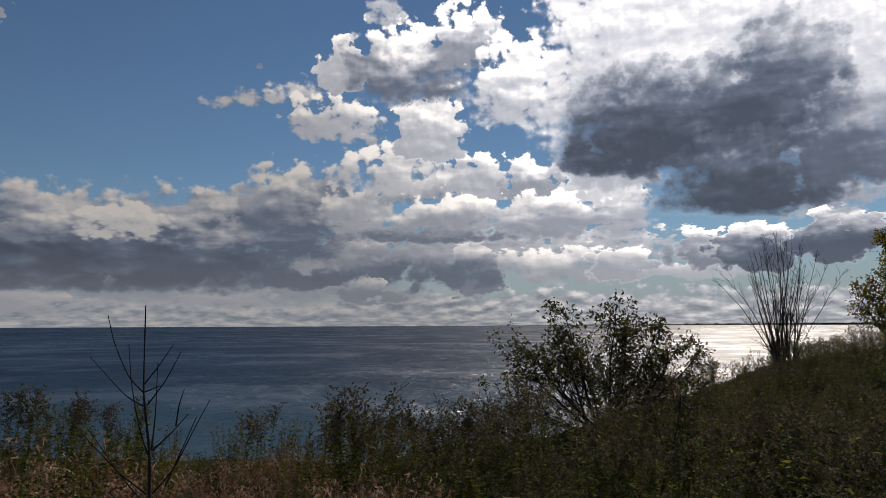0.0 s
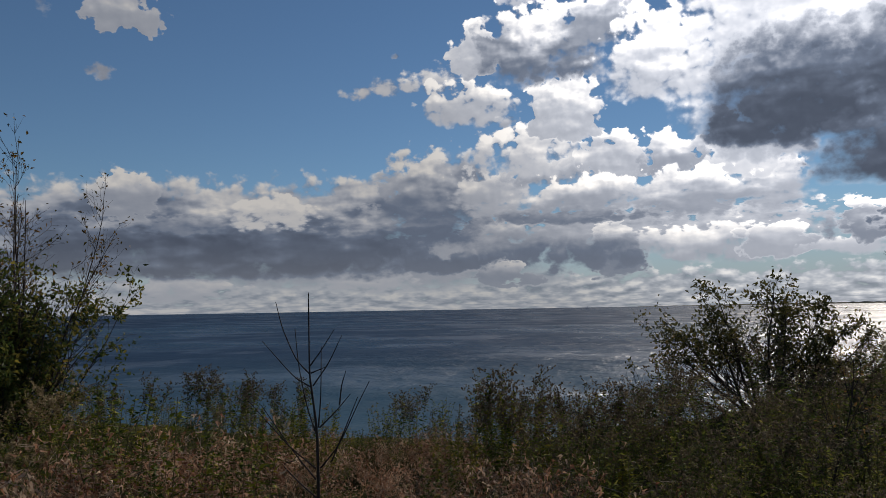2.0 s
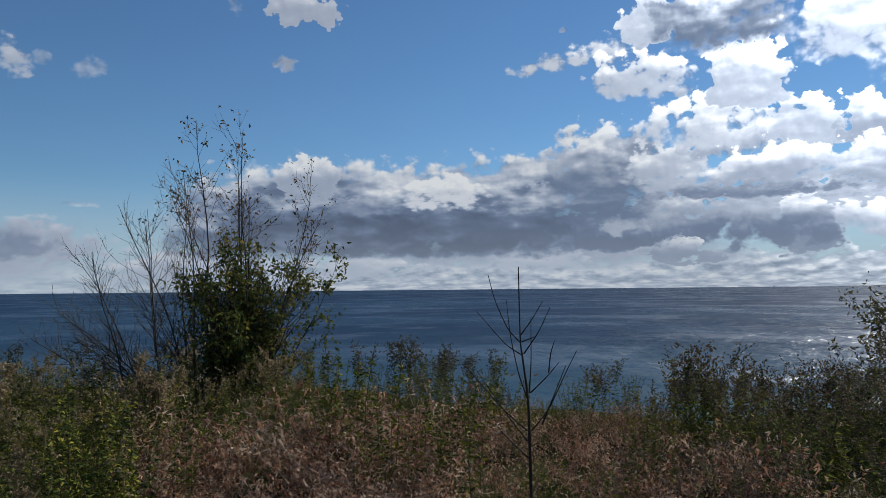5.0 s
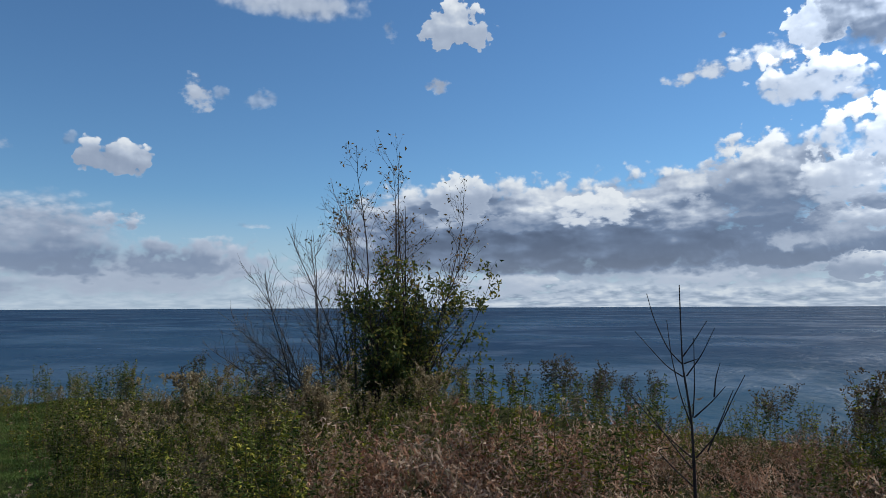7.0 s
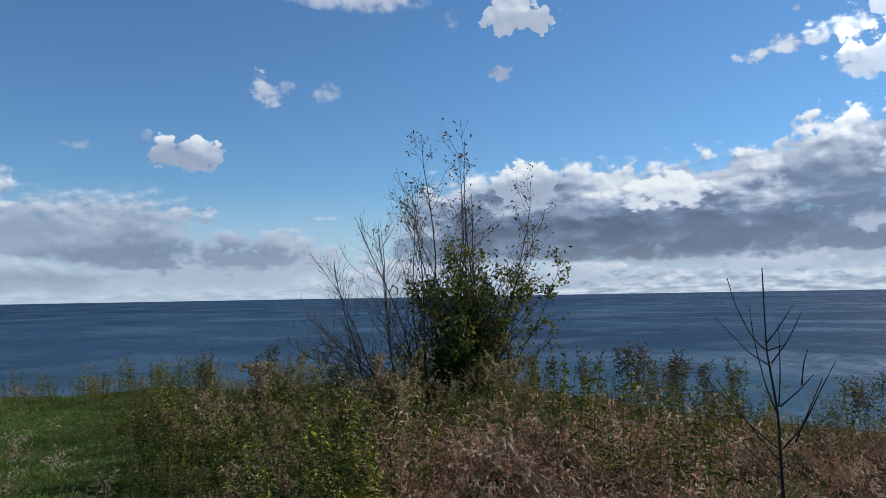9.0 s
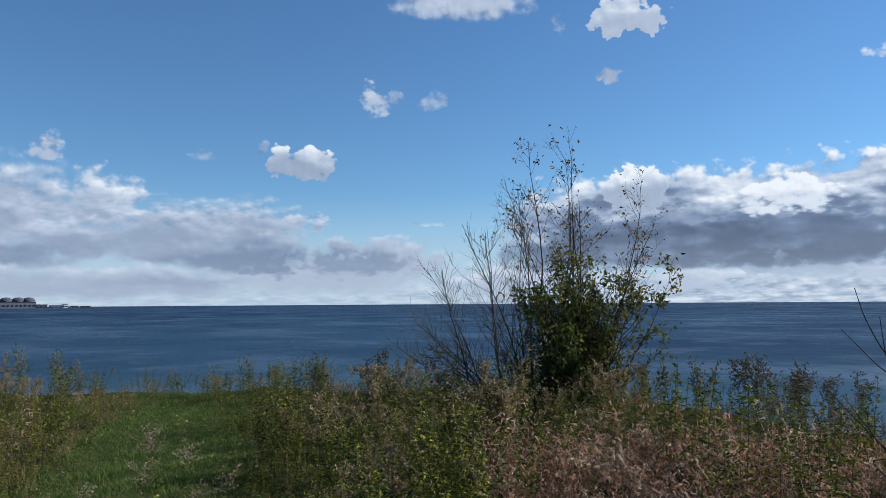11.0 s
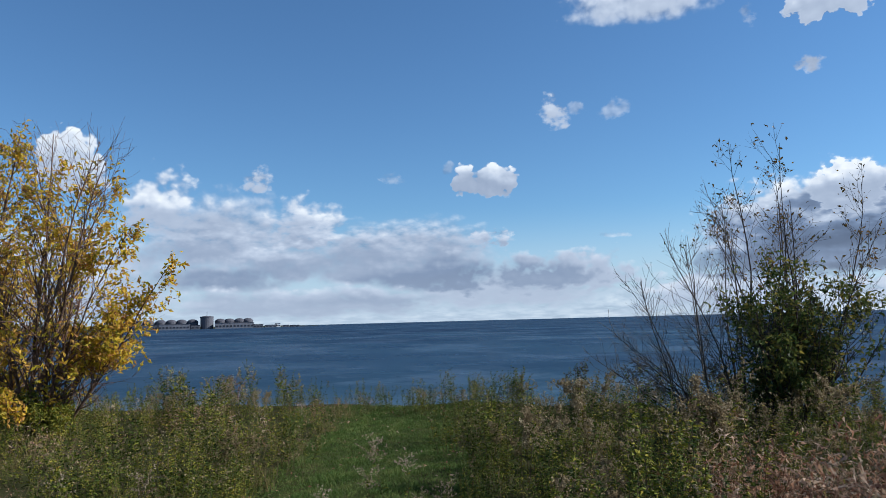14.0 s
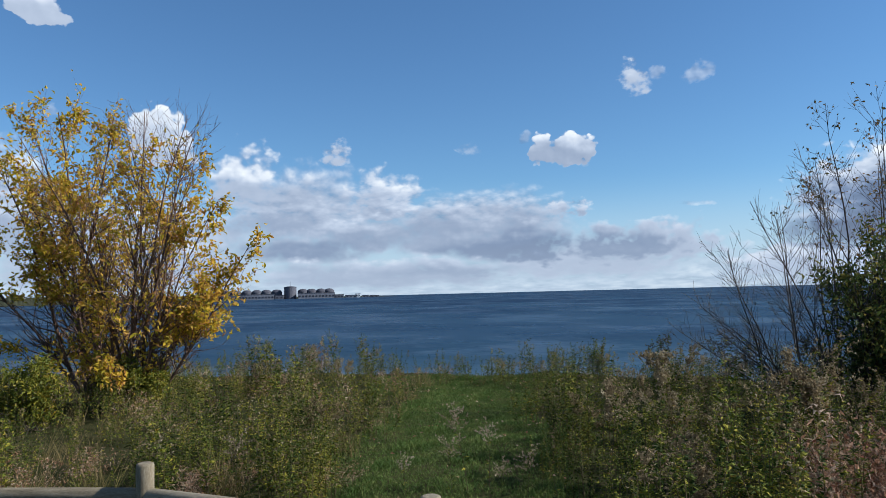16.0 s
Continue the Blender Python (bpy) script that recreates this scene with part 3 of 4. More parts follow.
def seedhead(rng, heads=5):
    s = Soup()
    pts = bend(rng, (0, 0, 0), (rng.normal() * 0.1, rng.normal() * 0.1, 1), 0.9, 5, 0.07, 0.04)
    tube(s, pts, np.linspace(0.005, 0.002, 6), 3, 0)
    n = 26
    t = rng.uniform(0.1, 0.85, n)
    base = np.stack([np.interp(t, np.linspace(0, 1, 6), pts[:, k]) for k in range(3)], 1)
    leaves(s, base, rng.normal(size=(n, 3)) * (1, 1, 0.5), rng.uniform(0.05, 0.09, n), rng.uniform(0.01, 0.018, n), rng, 1)
    for k in range(heads):
        a = rng.uniform(0, 2 * math.pi)
        tip = bend(rng, pts[-1 - (k % 2)], (math.cos(a) * 0.9, math.sin(a) * 0.9, 1), rng.uniform(0.08, 0.2), 3, 0.15, 0.05)
        tube(s, tip, (0.002, 0.0016, 0.0013, 0.001), 3, 0)
        m = 44
        base = tip[-1] + (tip[-2] - tip[-1]) * rng.uniform(0, 2.6, (m, 1)) + rng.normal(size=(m, 3)) * 0.02
        leaves(s, base, rng.normal(size=(m, 3)) + (0, 0, 0.4), rng.uniform(0.026, 0.045, m), rng.uniform(0.016, 0.028, m), rng, 2, 0.4)
    return s.arrays()


def grass_clump(rng, n=15):
    s = Soup()
    for k in range(n):
        a = rng.uniform(0, 2 * math.pi)
        L = rng.uniform(0.45, 1.0)
        pts = bend(rng, rng.normal(size=3) * (0.05, 0.05, 0), (math.cos(a) * 0.3, math.sin(a) * 0.3, 1), L, 2, 0.1, -0.22)
        side = unit(np.cross(pts[-1] - pts[0], rng.normal(size=3)))
        w = np.array((0.0045, 0.004, 0.0006))[:, None]
        v = np.concatenate([pts - side * w, pts + side * w])
        s.quads(v, [(i, i + 1, i + 4, i + 3) for i in range(2)], 0)
        if k % 5 == 0:
            m = 5
            base = pts[-1] + (pts[-2] - pts[-1]) * rng.uniform(0, 0.5, (m, 1))
            leaves(s, base, rng.normal(size=(m, 3)) + (0, 0, 0.8), rng.uniform(0.012, 0.03, m), 0.006, rng, 1)
    return s.arrays()


def stand(name, kinds, x, y, size, rng, mats, label, category, tilt=0.12):
    """Many plants joined in one sheet of growth."""
    V, Q, M, n = [], [], [], 0
    z = ground_height(x, y) - 0.02
    which = rng.integers(0, len(kinds), len(x))
    for k, (v, q, m) in enumerate(kinds):
        pick = which == k
        c = pick.sum()
        if not c:
            continue
        a, s = rng.uniform(0, 2 * math.pi, c), size[pick]
        lean = rng.normal(size=(c, 2)) * tilt
        ca, sa = np.cos(a)[:, None] * s[:, None], np.sin(a)[:, None] * s[:, None]
        px = v[None, :, 0] * ca - v[None, :, 1] * sa
        py = v[None, :, 0] * sa + v[None, :, 1] * ca
        pz = v[None, :, 2] * s[:, None]
        px, py = px + pz * lean[:, :1], py + pz * lean[:, 1:]
        w = np.stack([px + x[pick][:, None], py + y[pick][:, None], pz + z[pick][:, None]], -1).reshape(-1, 3)
        V.append(w)
        Q.append((q[None] + (np.arange(c) * len(v))[:, None, None]).reshape(-1, 4) + n)
        M.append(np.tile(m, c))
        n += len(w)
    return tagged(quad_object(name, np.concatenate(V), np.concatenate(Q), np.concatenate(M), mats), label, category, kind="stuff")


def soft_noise(x, y, scale, seed):
    return np.array([noise.noise((a * scale + seed, b * scale - seed, seed * 0.37)) for a, b in zip(x, y)])


rng = np.random.default_rng(4)


def scatter(per_m2, u0, u1, r0, r1):
    """Scattered feet of tufts in a sector of the bluff, off the mown strip and the fence."""
    area = 0.5 * radians(u1 - u0) * (r1 ** 2 - r0 ** 2)
    n = int(area * per_m2 / 8.5)
    u, r = rng.uniform(u0, u1, n), np.sqrt(rng.uniform(r0 ** 2, r1 ** 2, n))
    x, y = -r * np.sin(np.radians(u)), r * np.cos(np.radians(u))
    keep = (edge_inside(x, y) > -0.9) & (off_path(x, y) > 0.05)
    keep &= r > np.interp(u, (50, 60, 66, 79, 97, 112), (4.4, 4.2, 4.2, 5.0, 6.8, 8.3))       # the strip before and under the fence stays mown
    return x[keep], y[keep], u[keep], r[keep]


def band(v, lo, hi, soft):
    return np.clip((v - lo) / soft + 0.5, 0, 1) * np.clip((hi - v) / soft + 0.5, 0, 1)


parts_x = [scatter(d, u0, u1, r0, r1) for d, u0, u1, r0, r1 in
           ((66, -46, 112, 3.3, 6.0), (58, -46, 112, 6.0, 9.0), (34, -46, 112, 9.0, 13.5), (22, -46, 112, 13.5, 19.0), (26, 54, 102, 13.2, 17.5), (26, 41, 66, 11.0, 15.8), (30, 2, 42, 7.4, 11.0), (44, 66, 112, 5.0, 9.5), (20, -46, -14, 17.0, 40.0))]
X, Y, U, R = (np.concatenate(c) for c in zip(*parts_x))
n1, n2, n3 = soft_noise(X, Y, 0.55, 3.1), soft_noise(X, Y, 1.3, 8.7), soft_noise(X, Y, 2.4, 5.3)
# where each kind grows
w_dry = (1 - 0.35 * band(U, 4, 26, 6) * band(R, 6.6, 12, 1)) * band(U, 4, 51, 5) * band(R, 0, np.interp(U, (4, 12, 36, 44), (7.6, 8.8, 8.8, 7.4)), 1.0) * 3.2 + band(U, -12, 6, 6) * band(R, 0, 5.8, 1.0) * 2.3 + band(U, -46, -8, 6) * band(R, 0, 4.6, 1.0) * 0.5 + 0.08 + 0.5 * band(U, 70, 112, 8)
w_dark = band(U, -46, 7, 5) * band(R, 0, 30.0, 1.5) * 1.6 + band(U, 7, 36, 4) * band(R, 8.4, 20, 1.0) * 0.7
w_green = band(U, 16, 68, 8) * band(R, 7.0, 20, 1.2) * 0.85 + band(U, 42, 70, 6) * 1.3 + band(U, 68, 112, 6) * 0.8 + band(U, 84, 112, 6) * 1.2 + 0.2 * band(U, -2, 112, 6) + 0.3 * band(U, 16, 50, 6) * band(R, 0, 8, 1) + 0.05
w_seed = band(U, 39, 62, 4) * band(R, 6.8, 14, 1.2) * 2.2 + band(U, 60, 95, 5) * band(R, 9, 20, 2) * 0.3 + 0.07 * band(U, 0, 112, 6) + 0.03
w_grass = band(U, 66, 112, 6) * 0.6 + band(U, -46, -10, 5) * band(R, 8.5, 60, 1.5) * 0.12 + 0.08
weights = np.stack([w_dry * (1 + 1.2 * n1 - 1.6 * n3), w_dark, w_green * (1 - 1.1 * n1 + 2.2 * n3), w_seed * (1 + 3.5 * n2), w_grass * (1 - 2.0 * n3)], 1).clip(0.001)
weights = weights ** 2.2
cum = np.cumsum(weights / weights.sum(1, keepdims=True), 1)
KIND = (rng.uniform(size=(len(X), 1)) > cum).sum(1)
# how tall the growth is
tall = 0.76 - 0.12 * band(R, 7.5, 60, 2) + 0.22 * n1 + 0.36 * n2 + 0.40 * n3
tall = tall - 0.05 * band(U, -15, 9, 4) * band(R, 5.3, 12, 1) - 0.13 * band(U, 8, 38, 3) * band(R, 8.2, 20, 1) - 0.11 * band(U, 18, 38, 3) * band(R, 8.2, 20, 1) + 0.2 * band(U, -17, -5, 3) * band(R, 8.5, 14, 1) - 0.16 * band(U, 10, 19, 4) + 0.12 * band(U, 24, 29, 2) * band(R, 8, 14, 1)
tall = tall - 0.14 * band(U, 43, 62, 4) * band(R, 11, 60, 1.2) - 0.07 * band(U, 62, 112, 4) * band(R, 11, 60, 2) - 0.22 * band(U, 57, 60, 1.5) * band(R, 8, 60, 1)
tall = tall - 0.10 * band(U, -46, -14, 5) * band(R, 9, 60, 2) - 0.06 * band(U, 62, 112, 5)
tall = tall * np.clip(0.62 + off_path(X, Y) * 0.8, 0.6, 1.0)
tall = tall * rng.uniform(0.78, 1.18, len(X))
# every tuft has a few stems
TUFT = rng.integers(4, 14, len(X))
X, Y, KIND, tall = (np.repeat(c, TUFT) for c in (X, Y, KIND, tall))
X, Y = X + rng.normal(size=len(X)) * 0.09, Y + rng.normal(size=len(X)) * 0.09
SIZE = tall * np.where(rng.uniform(size=len(X)) < 0.2, rng.uniform(0.4, 0.7, len(X)), rng.uniform(0.82, 1.12, len(X)))

FAR = np.hypot(X, Y) > 9.0
for far in (False, True):
    big, f1 = (1.25, 0.5) if far else (0.95, 1.0)
    GREEN = [goldenrod(rng, p, int(52 * f1), big) for p in (0, 0, 0, 0.9, 0, 0)]
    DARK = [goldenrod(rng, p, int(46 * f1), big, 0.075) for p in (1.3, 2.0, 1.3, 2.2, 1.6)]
    DRY = [dry_bramble(rng, int(28 * f1), big) for _ in range(6)]
    SEED = [goldenrod(rng, p, int(40 * f1), big, 0.085) for p in (1.4, 2.0, 1.7)] + [seedhead(rng, 3 if far else 6)]
    GRASS = [grass_clump(rng, 9 if far else 15) for _ in range(5)]
    for k, (name, kinds, mats, f, label, category) in enumerate((
            ("dry_thicket", DRY, [stalk, dry_leaf, pale_stalk], 0.95, "reddish-brown dried thicket of withered brambles on the bluff", "thicket"),
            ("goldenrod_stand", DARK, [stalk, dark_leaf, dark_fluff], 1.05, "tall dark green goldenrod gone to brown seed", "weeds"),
            ("green_weeds", GREEN, [stalk, green_leaf, fluff], 1.0, "green and yellowing leafy weeds with tan seed spires", "weeds"),
            ("seedhead_weeds", SEED, [stalk, green_leaf, fluff], 1.05, "leafy autumn weeds with fluffy tan seed plumes", "weeds"),
            ("tall_grass", GRASS, [straw, fluff], 0.9, "olive and straw-coloured tall grass", "grass"))):
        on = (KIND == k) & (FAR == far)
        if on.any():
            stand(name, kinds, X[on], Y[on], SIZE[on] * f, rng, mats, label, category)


# ---- mown strip: short blades and fallen leaves ----
def build_lawn():
    n = 150000
    t, w = rng.uniform(-0.12, 1.32, n), rng.uniform(-1.9, 1.9, n)
    d = PATH_B - PATH_A
    across = np.array((-d[1], d[0])) / math.hypot(*d)
    x, y = PATH_A[0] + t * d[0] + w * across[0], PATH_A[1] + t * d[1] + w * across[1]
    keep = (off_path(x, y) < np.where(t > 1, 1.9, 0.4)) & (edge_inside(x, y) > -0.5)
    x, y = x[keep], y[keep]
    s = Soup()
    z = ground_height(x, y) - 0.003
    tuft = 0.7 + 0.6 * np.sin(x * 5.1 + y * 2) * np.sin(y * 4.3 - x)
    leaves(s, np.stack([x, y, z], 1), rng.normal(size=(len(x), 3)) * (0.55, 0.55, 0.1) + (0, 0, 0.8), rng.uniform(0.035, 0.085, len(x)) * np.clip(tuft, 0.5, 1.4), rng.uniform(0.004, 0.009, len(x)), rng)
    tagged(s.object("lawn_grass", [lawn_leaf]), "short green mown grass strip between the weeds", "grass", kind="stuff")
    s = Soup()
    m = rng.choice(len(x), 170, replace=False)
    leaves(s, np.stack([x[m], y[m], z[m] + 0.045], 1), rng.normal(size=(170, 3)) * (1, 1, 0.15), rng.uniform(0.035, 0.06, 170), rng.uniform(0.015, 0.03, 170), rng, 0, 0.3, 0.1)
    tagged(s.object("fallen_leaves", [dry_leaf]), "scattered pale fallen leaves on the grass", "leaves", kind="stuff")


build_lawn()


# ---- shrubs and trees ----
def tree(name, label, category, place, stems, leaf_mat, bark_mat, seed, lift=0.05, high=99.0, leaf=0.075, limb=0.36, foot=0.07, clump=0.0, tip=0):
    """A shrub or tree of several stems. Each stem: (lean x, lean y, length, radius, leafiness, first leafy height, twiggyness)."""
    r = np.random.default_rng(seed)
    x, y = place
    z = float(ground_height(np.array([x]), np.array([y]))[0])
    top = tagged(new(name), label, category)
    top.location = (x, y, z)
    crown = Soup()
    count = 0
    for lx, ly, length, rad, leafy, low, twigs in stems:
        s = Soup()
        start = (r.normal() * foot + lx * 0.12, r.normal() * foot + ly * 0.12, -0.08)
        pts = bend(r, start, (lx, ly, 1), length, 9, 0.07, lift)
        radii = np.linspace(rad, rad * 0.16, 10)
        tube(s, pts, radii, 6)
        seg = np.linspace(0, 1, 10)
        spots, ways, owner = [], [], []
        for k in range(twigs):
            t = r.uniform(0.16, 0.96)
            p = np.array([np.interp(t, seg, pts[:, c]) for c in range(3)])
            d = unit(np.array([np.interp(min(t + 0.08, 1), seg, pts[:, c]) for c in range(3)]) - p + 1e-6)
            w = spread(r, d, r.uniform(0.45, 1.05))
            L = length * r.uniform(0.4, 1.0) * limb * (1.15 - 0.75 * t)
            b = bend(r, p, w, L, 4, 0.09, 0.13)
            rb = max(rad * (1 - 0.84 * t) * 0.5, 0.0035)
            tube(s, b, np.linspace(rb, 0.0022, 5), 4)
            spots += [b[2 if tip < 1 else 3], b[3 if tip < 2 else 4], b[4]]
            ways += [w, w, b[4] - b[3]]
            for c in range(4):
                q = b[r.integers(1, 5)]
                w2 = spread(r, unit(b[-1] - b[0]), r.uniform(0.4, 0.9))
                tw = bend(r, q, w2, L * r.uniform(0.25, 0.55), 2, 0.12, 0.10)
                tube(s, tw, (max(rb * 0.45, 0.0024), 0.002, 0.0013), 3)
                spots += [tw[1], tw[2]]
                ways += [w2, w2]
            owner += [r.uniform() ** clump] * 11
        s.object("stem", [bark_mat], top, True)
        spots, ways = np.array(spots), np.array(ways)
        ok = (spots[:, 2] > low) & (spots[:, 2] < high)
        spots, ways, owner = spots[ok], ways[ok], np.array(owner)[ok]
        n = int(len(spots) * leafy)
        if n:
            i = r.choice(len(spots), n, p=owner / owner.sum())
            size = r.uniform(0.7, 1.25, n)
            leaves(crown, spots[i] + r.normal(size=(n, 3)) * 0.045, unit(ways[i]) * 0.6 + r.normal(size=(n, 3)) * 0.8 + (0, 0, -0.25), leaf * size, leaf * 0.5 * size, r)
            count += n
    if count:
        crown.object("crown", [leaf_mat], top)["label"] = label.split(" with ")[0] + " foliage"
    return top


def fan(seed, n, reach, length, rad, leafy, low, twigs, cx=0.0, cy=0.0):
    """Stems that spread from one foot."""
    r = np.random.default_rng(seed)
    out_ = []
    for k in range(n):
        a = 2 * math.pi * (k + r.uniform(-0.3, 0.3)) / n
        d = reach * math.sqrt(r.uniform(0.05, 1))
        out_.append((cx + math.cos(a) * d, cy + math.sin(a) * d, length * r.uniform(0.6, 1.04), rad * r.uniform(0.7, 1.1), leafy, low, twigs))
    return out_


def spray(seed, u, tips, rad, leafy, low, twigs):
    """Stems given by how far they lean, seen from u degrees to the left, and their length."""
    r = np.random.default_rng(seed)
    ax, dp = (math.cos(radians(u)), math.sin(radians(u))), (-math.sin(radians(u)), math.cos(radians(u)))
    out_ = []
    for lean, length in tips:
        d = r.uniform(-0.22, 0.22)
        out_.append((ax[0] * lean + dp[0] * d, ax[1] * lean + dp[1] * d, length, rad * r.uniform(0.8, 1.1), leafy, low, twigs))
    return out_


tree("bare_shrub", "bare grey multi-stemmed shrub with fine twigs at the bluff edge", "shrub", pol(46.6, 11.7),
     spray(70, 45, ((0.0, 3.5), (-0.08, 3.7), (-0.16, 3.3), (-0.2, 3.1), (-0.28, 2.7), (-0.4, 2.6), (-0.75, 2.4), (-1.2, 2.2), (0.06, 3.3), (-0.55, 2.5), (-1.5, 1.9), (-0.3, 3.2)), 0.019, 0.12, 2.6, 30),
     olive_leaf, bark, 21, 0.02, 99.0, 0.06, 0.36, 0.24, tip=2)
tree("tall_shrub", "tall slender shrub with a few bronze leaves at its tips", "shrub", pol(42.0, 11.6),
     spray(71, 41, ((0.0, 4.5), (-0.05, 4.2), (0.06, 4.3), (-0.16, 3.6), (0.17, 4.3), (0.21, 4.1), (0.3, 3.5), (0.1, 3.8), (-0.10, 3.4), (0.24, 3.3)), 0.021, 0.5, 2.1, 24),
     brown_leaf, dark_bark, 22, 0.012, 99.0, 0.062, 0.28, 0.12, tip=2)
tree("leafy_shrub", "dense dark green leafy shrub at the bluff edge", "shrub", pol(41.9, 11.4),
     fan(72, 20, 0.55, 2.75, 0.016, 2.3, 0.15, 17, 0.1, 0.1) + spray(73, 41, ((0.28, 2.8), (0.55, 2.1), (0.8, 1.9), (0.4, 2.5), (0.7, 1.5), (0.18, 3.0)), 0.013, 0.03, 0.4, 14),
     bush_leaf, dark_bark, 23, 0.06, 99.0, 0.078, 0.36, 0.2, 0.8)
tree("olive_shrub", "spreading olive-leaved shrub with dark crooked branches", "shrub", pol(-12.1, 13.0),
     spray(74, -12, ((-0.95, 2.2), (-0.62, 2.15), (-0.32, 2.1), (0.0, 2.25), (0.24, 2.15), (0.6, 2.05), (0.95, 2.05), (-1.45, 2.2), (1.5, 2.0), (-2.0, 1.9), (1.9, 1.6), (-0.15, 1.9), (-1.1, 1.7), (1.1, 1.5), (0.4, 1.7)), 0.03, 2.0, 0.7, 20),
     olive_leaf, dark_bark, 24, 0.035, 99.0, 0.082, 0.46)
tree("fan_shrub", "leafless fan-shaped shrub of many straight dark stems", "shrub", pol(-24.7, 22.0),
     spray(75, -24, tuple(((k - 15.5) * 0.021 + 0.008 * math.sin(5.0 * k), 4.1 - 0.06 * abs(k - 15.5) - 0.4 * (k % 3 == 1)) for k in range(32)), 0.019, 0.0, 9, 15), olive_leaf, dark_bark, 25, 0.004, 99.0, 0.07, 0.2, 0.1)
tree("yellowing_tree", "young tree with thin yellow-green leaves", "tree", pol(-32.4, 19.0),
     fan(75, 11, 0.6, 2.9, 0.03, 3.6, 0.5, 18), pale_leaf, bark, 26, 0.05, 99.0, 0.08)
tree("golden_tree", "autumn tree with dense golden and bronze leaves", "tree", (-14.65, -1.9),
     spray(76, 70, ((0.04, 5.4), (0.0, 5.25), (-0.12, 5.1), (-0.24, 4.7), (-0.4, 4.4), (-0.05, 4.0), (0.12, 4.2), (-0.65, 3.6), (-0.18, 4.4)), 0.042, 3.9, 1.8, 32)
     + fan(86, 6, 1.0, 2.4, 0.016, 2.0, 0.6, 14), yellow_leaf, twig_bark, 27, 0.02, 99.0, 0.088, 0.34, 0.07, 1.8)
tree("half_bare_tree", "autumn tree with yellow leaves and bare upper twigs", "tree", (-13.15, -1.3),
     spray(77, 70, ((0.05, 5.0), (-0.06, 4.8), (0.13, 4.9), (-0.14, 4.4), (0.2, 4.6)), 0.034, 0.3, 1.0, 40)
     + spray(78, 70, ((0.24, 4.8), (0.34, 4.5), (0.44, 4.2), (0.56, 3.8), (0.72, 3.3), (0.7, 2.4), (-0.5, 3.0), (0.95, 2.6)), 0.026, 2.2, 1.1, 32)
     + fan(87, 6, 1.2, 2.3, 0.016, 2.0, 0.5, 16), yellow_leaf, twig_bark, 28, 0.035, 4.4, 0.088, 0.34, 0.07, 2.4, tip=1)
for u, r, size, seed in ((101.5, 12.0, 1.0, 51), (94.5, 12.9, 0.9, 52), (106.5, 11.6, 1.0, 53)):
    tree("yellow_green_bush", "low yellow-green leafy bush at the foot of the autumn trees", "bush", pol(u, r),
         fan(seed, 13, 0.55, size, 0.011, 2.6, 0.15, 12), fresh_leaf, bark, seed, 0.03, 99.0, 0.062, 0.42, 0.16)
tree("red_twig_sapling", "thin young sapling with sparse reddish twigs among the goldenrod", "sapling", pol(-15.8, 6.3),
     [(0.02, 0.0, 1.55, 0.012, 0.7, 0.9, 12), (-0.25, 0.1, 0.9, 0.007, 0.7, 0.7, 6)], brown_leaf, dark_bark, 31, 0.01, 99.0, 0.035, 0.4)
tree("small_sapling", "small thin sapling with a few curled leaves on the grassy slope", "sapling", pol(-24.0, 8.6),
     [(0.05, 0.0, 1.2, 0.011, 0.6, 0.6, 10)], brown_leaf, dark_bark, 32, 0.01, 99.0, 0.035, 0.4)


# ---- single weeds that stand out ----
def weed(name, label, place, height, seed, pale):
    r = np.random.default_rng(seed)
    x, y = place
    top = tagged(new(name), label, "weed", "single weeds")
    top.location = (x, y, float(ground_height(np.array([x]), np.array([y]))[0]) - 0.02)
    v, q, m = goldenrod(r, 4.0, 34, 1.0, 0.16) if pale else goldenrod(r, 4.2, 66, 0.9, 0.08)
    v = v * height
    for k, (piece, mat) in enumerate((("stalk", stalk), ("leaves", green_leaf), ("seed_head", pale_fluff if pale else dark_fluff))):
        f = q[m == k]
        used, back = np.unique(f, return_inverse=True)
        ob = quad_object(piece, v[used], back.reshape(-1, 4), np.zeros(len(f)), [mat], top)
        if k:
            ob["kind"] = "stuff"


for k, (x, y, h) in enumerate(((-6.38, 1.83, 0.72), (-6.05, 1.54, 0.56), (-6.22, 1.21, 0.42), (-5.77, 2.1, 0.5), (-5.9, 1.9, 0.42), (-6.3, 2.0, 0.6), (-6.56, -0.21, 0.66), (-7.2, -0.6, 0.6))):
    weed("seedhead_weed", "weed with pale fluffy tan seed plumes beside the mown strip", (x, y), h, 40 + k, True)
CLUMPS = ((35.4, 10.0, 1.0, 3), (32.5, 9.8, 1.0, 4), (30.1, 9.6, 1.08, 5), (28.8, 9.8, 1.02, 5), (26.2, 9.6, 1.0, 6), (24.1, 9.6, 0.94, 5), (22.3, 9.7, 0.92, 5),
          (14.8, 8.6, 0.86, 4), (13.4, 8.6, 0.86, 4), (7.7, 7.0, 1.2, 6), (9.0, 7.2, 1.05, 4), (5.9, 7.0, 1.06, 5), (3.5, 7.0, 1.12, 6), (0.8, 6.9, 1.1, 6), (-2.2, 6.8, 1.12, 6), (-5.0, 6.9, 1.05, 5),
          (56.6, 12.0, 1.05, 4), (51.6, 12.2, 1.15, 4), (47.0, 12.0, 1.15, 4))
made = 0
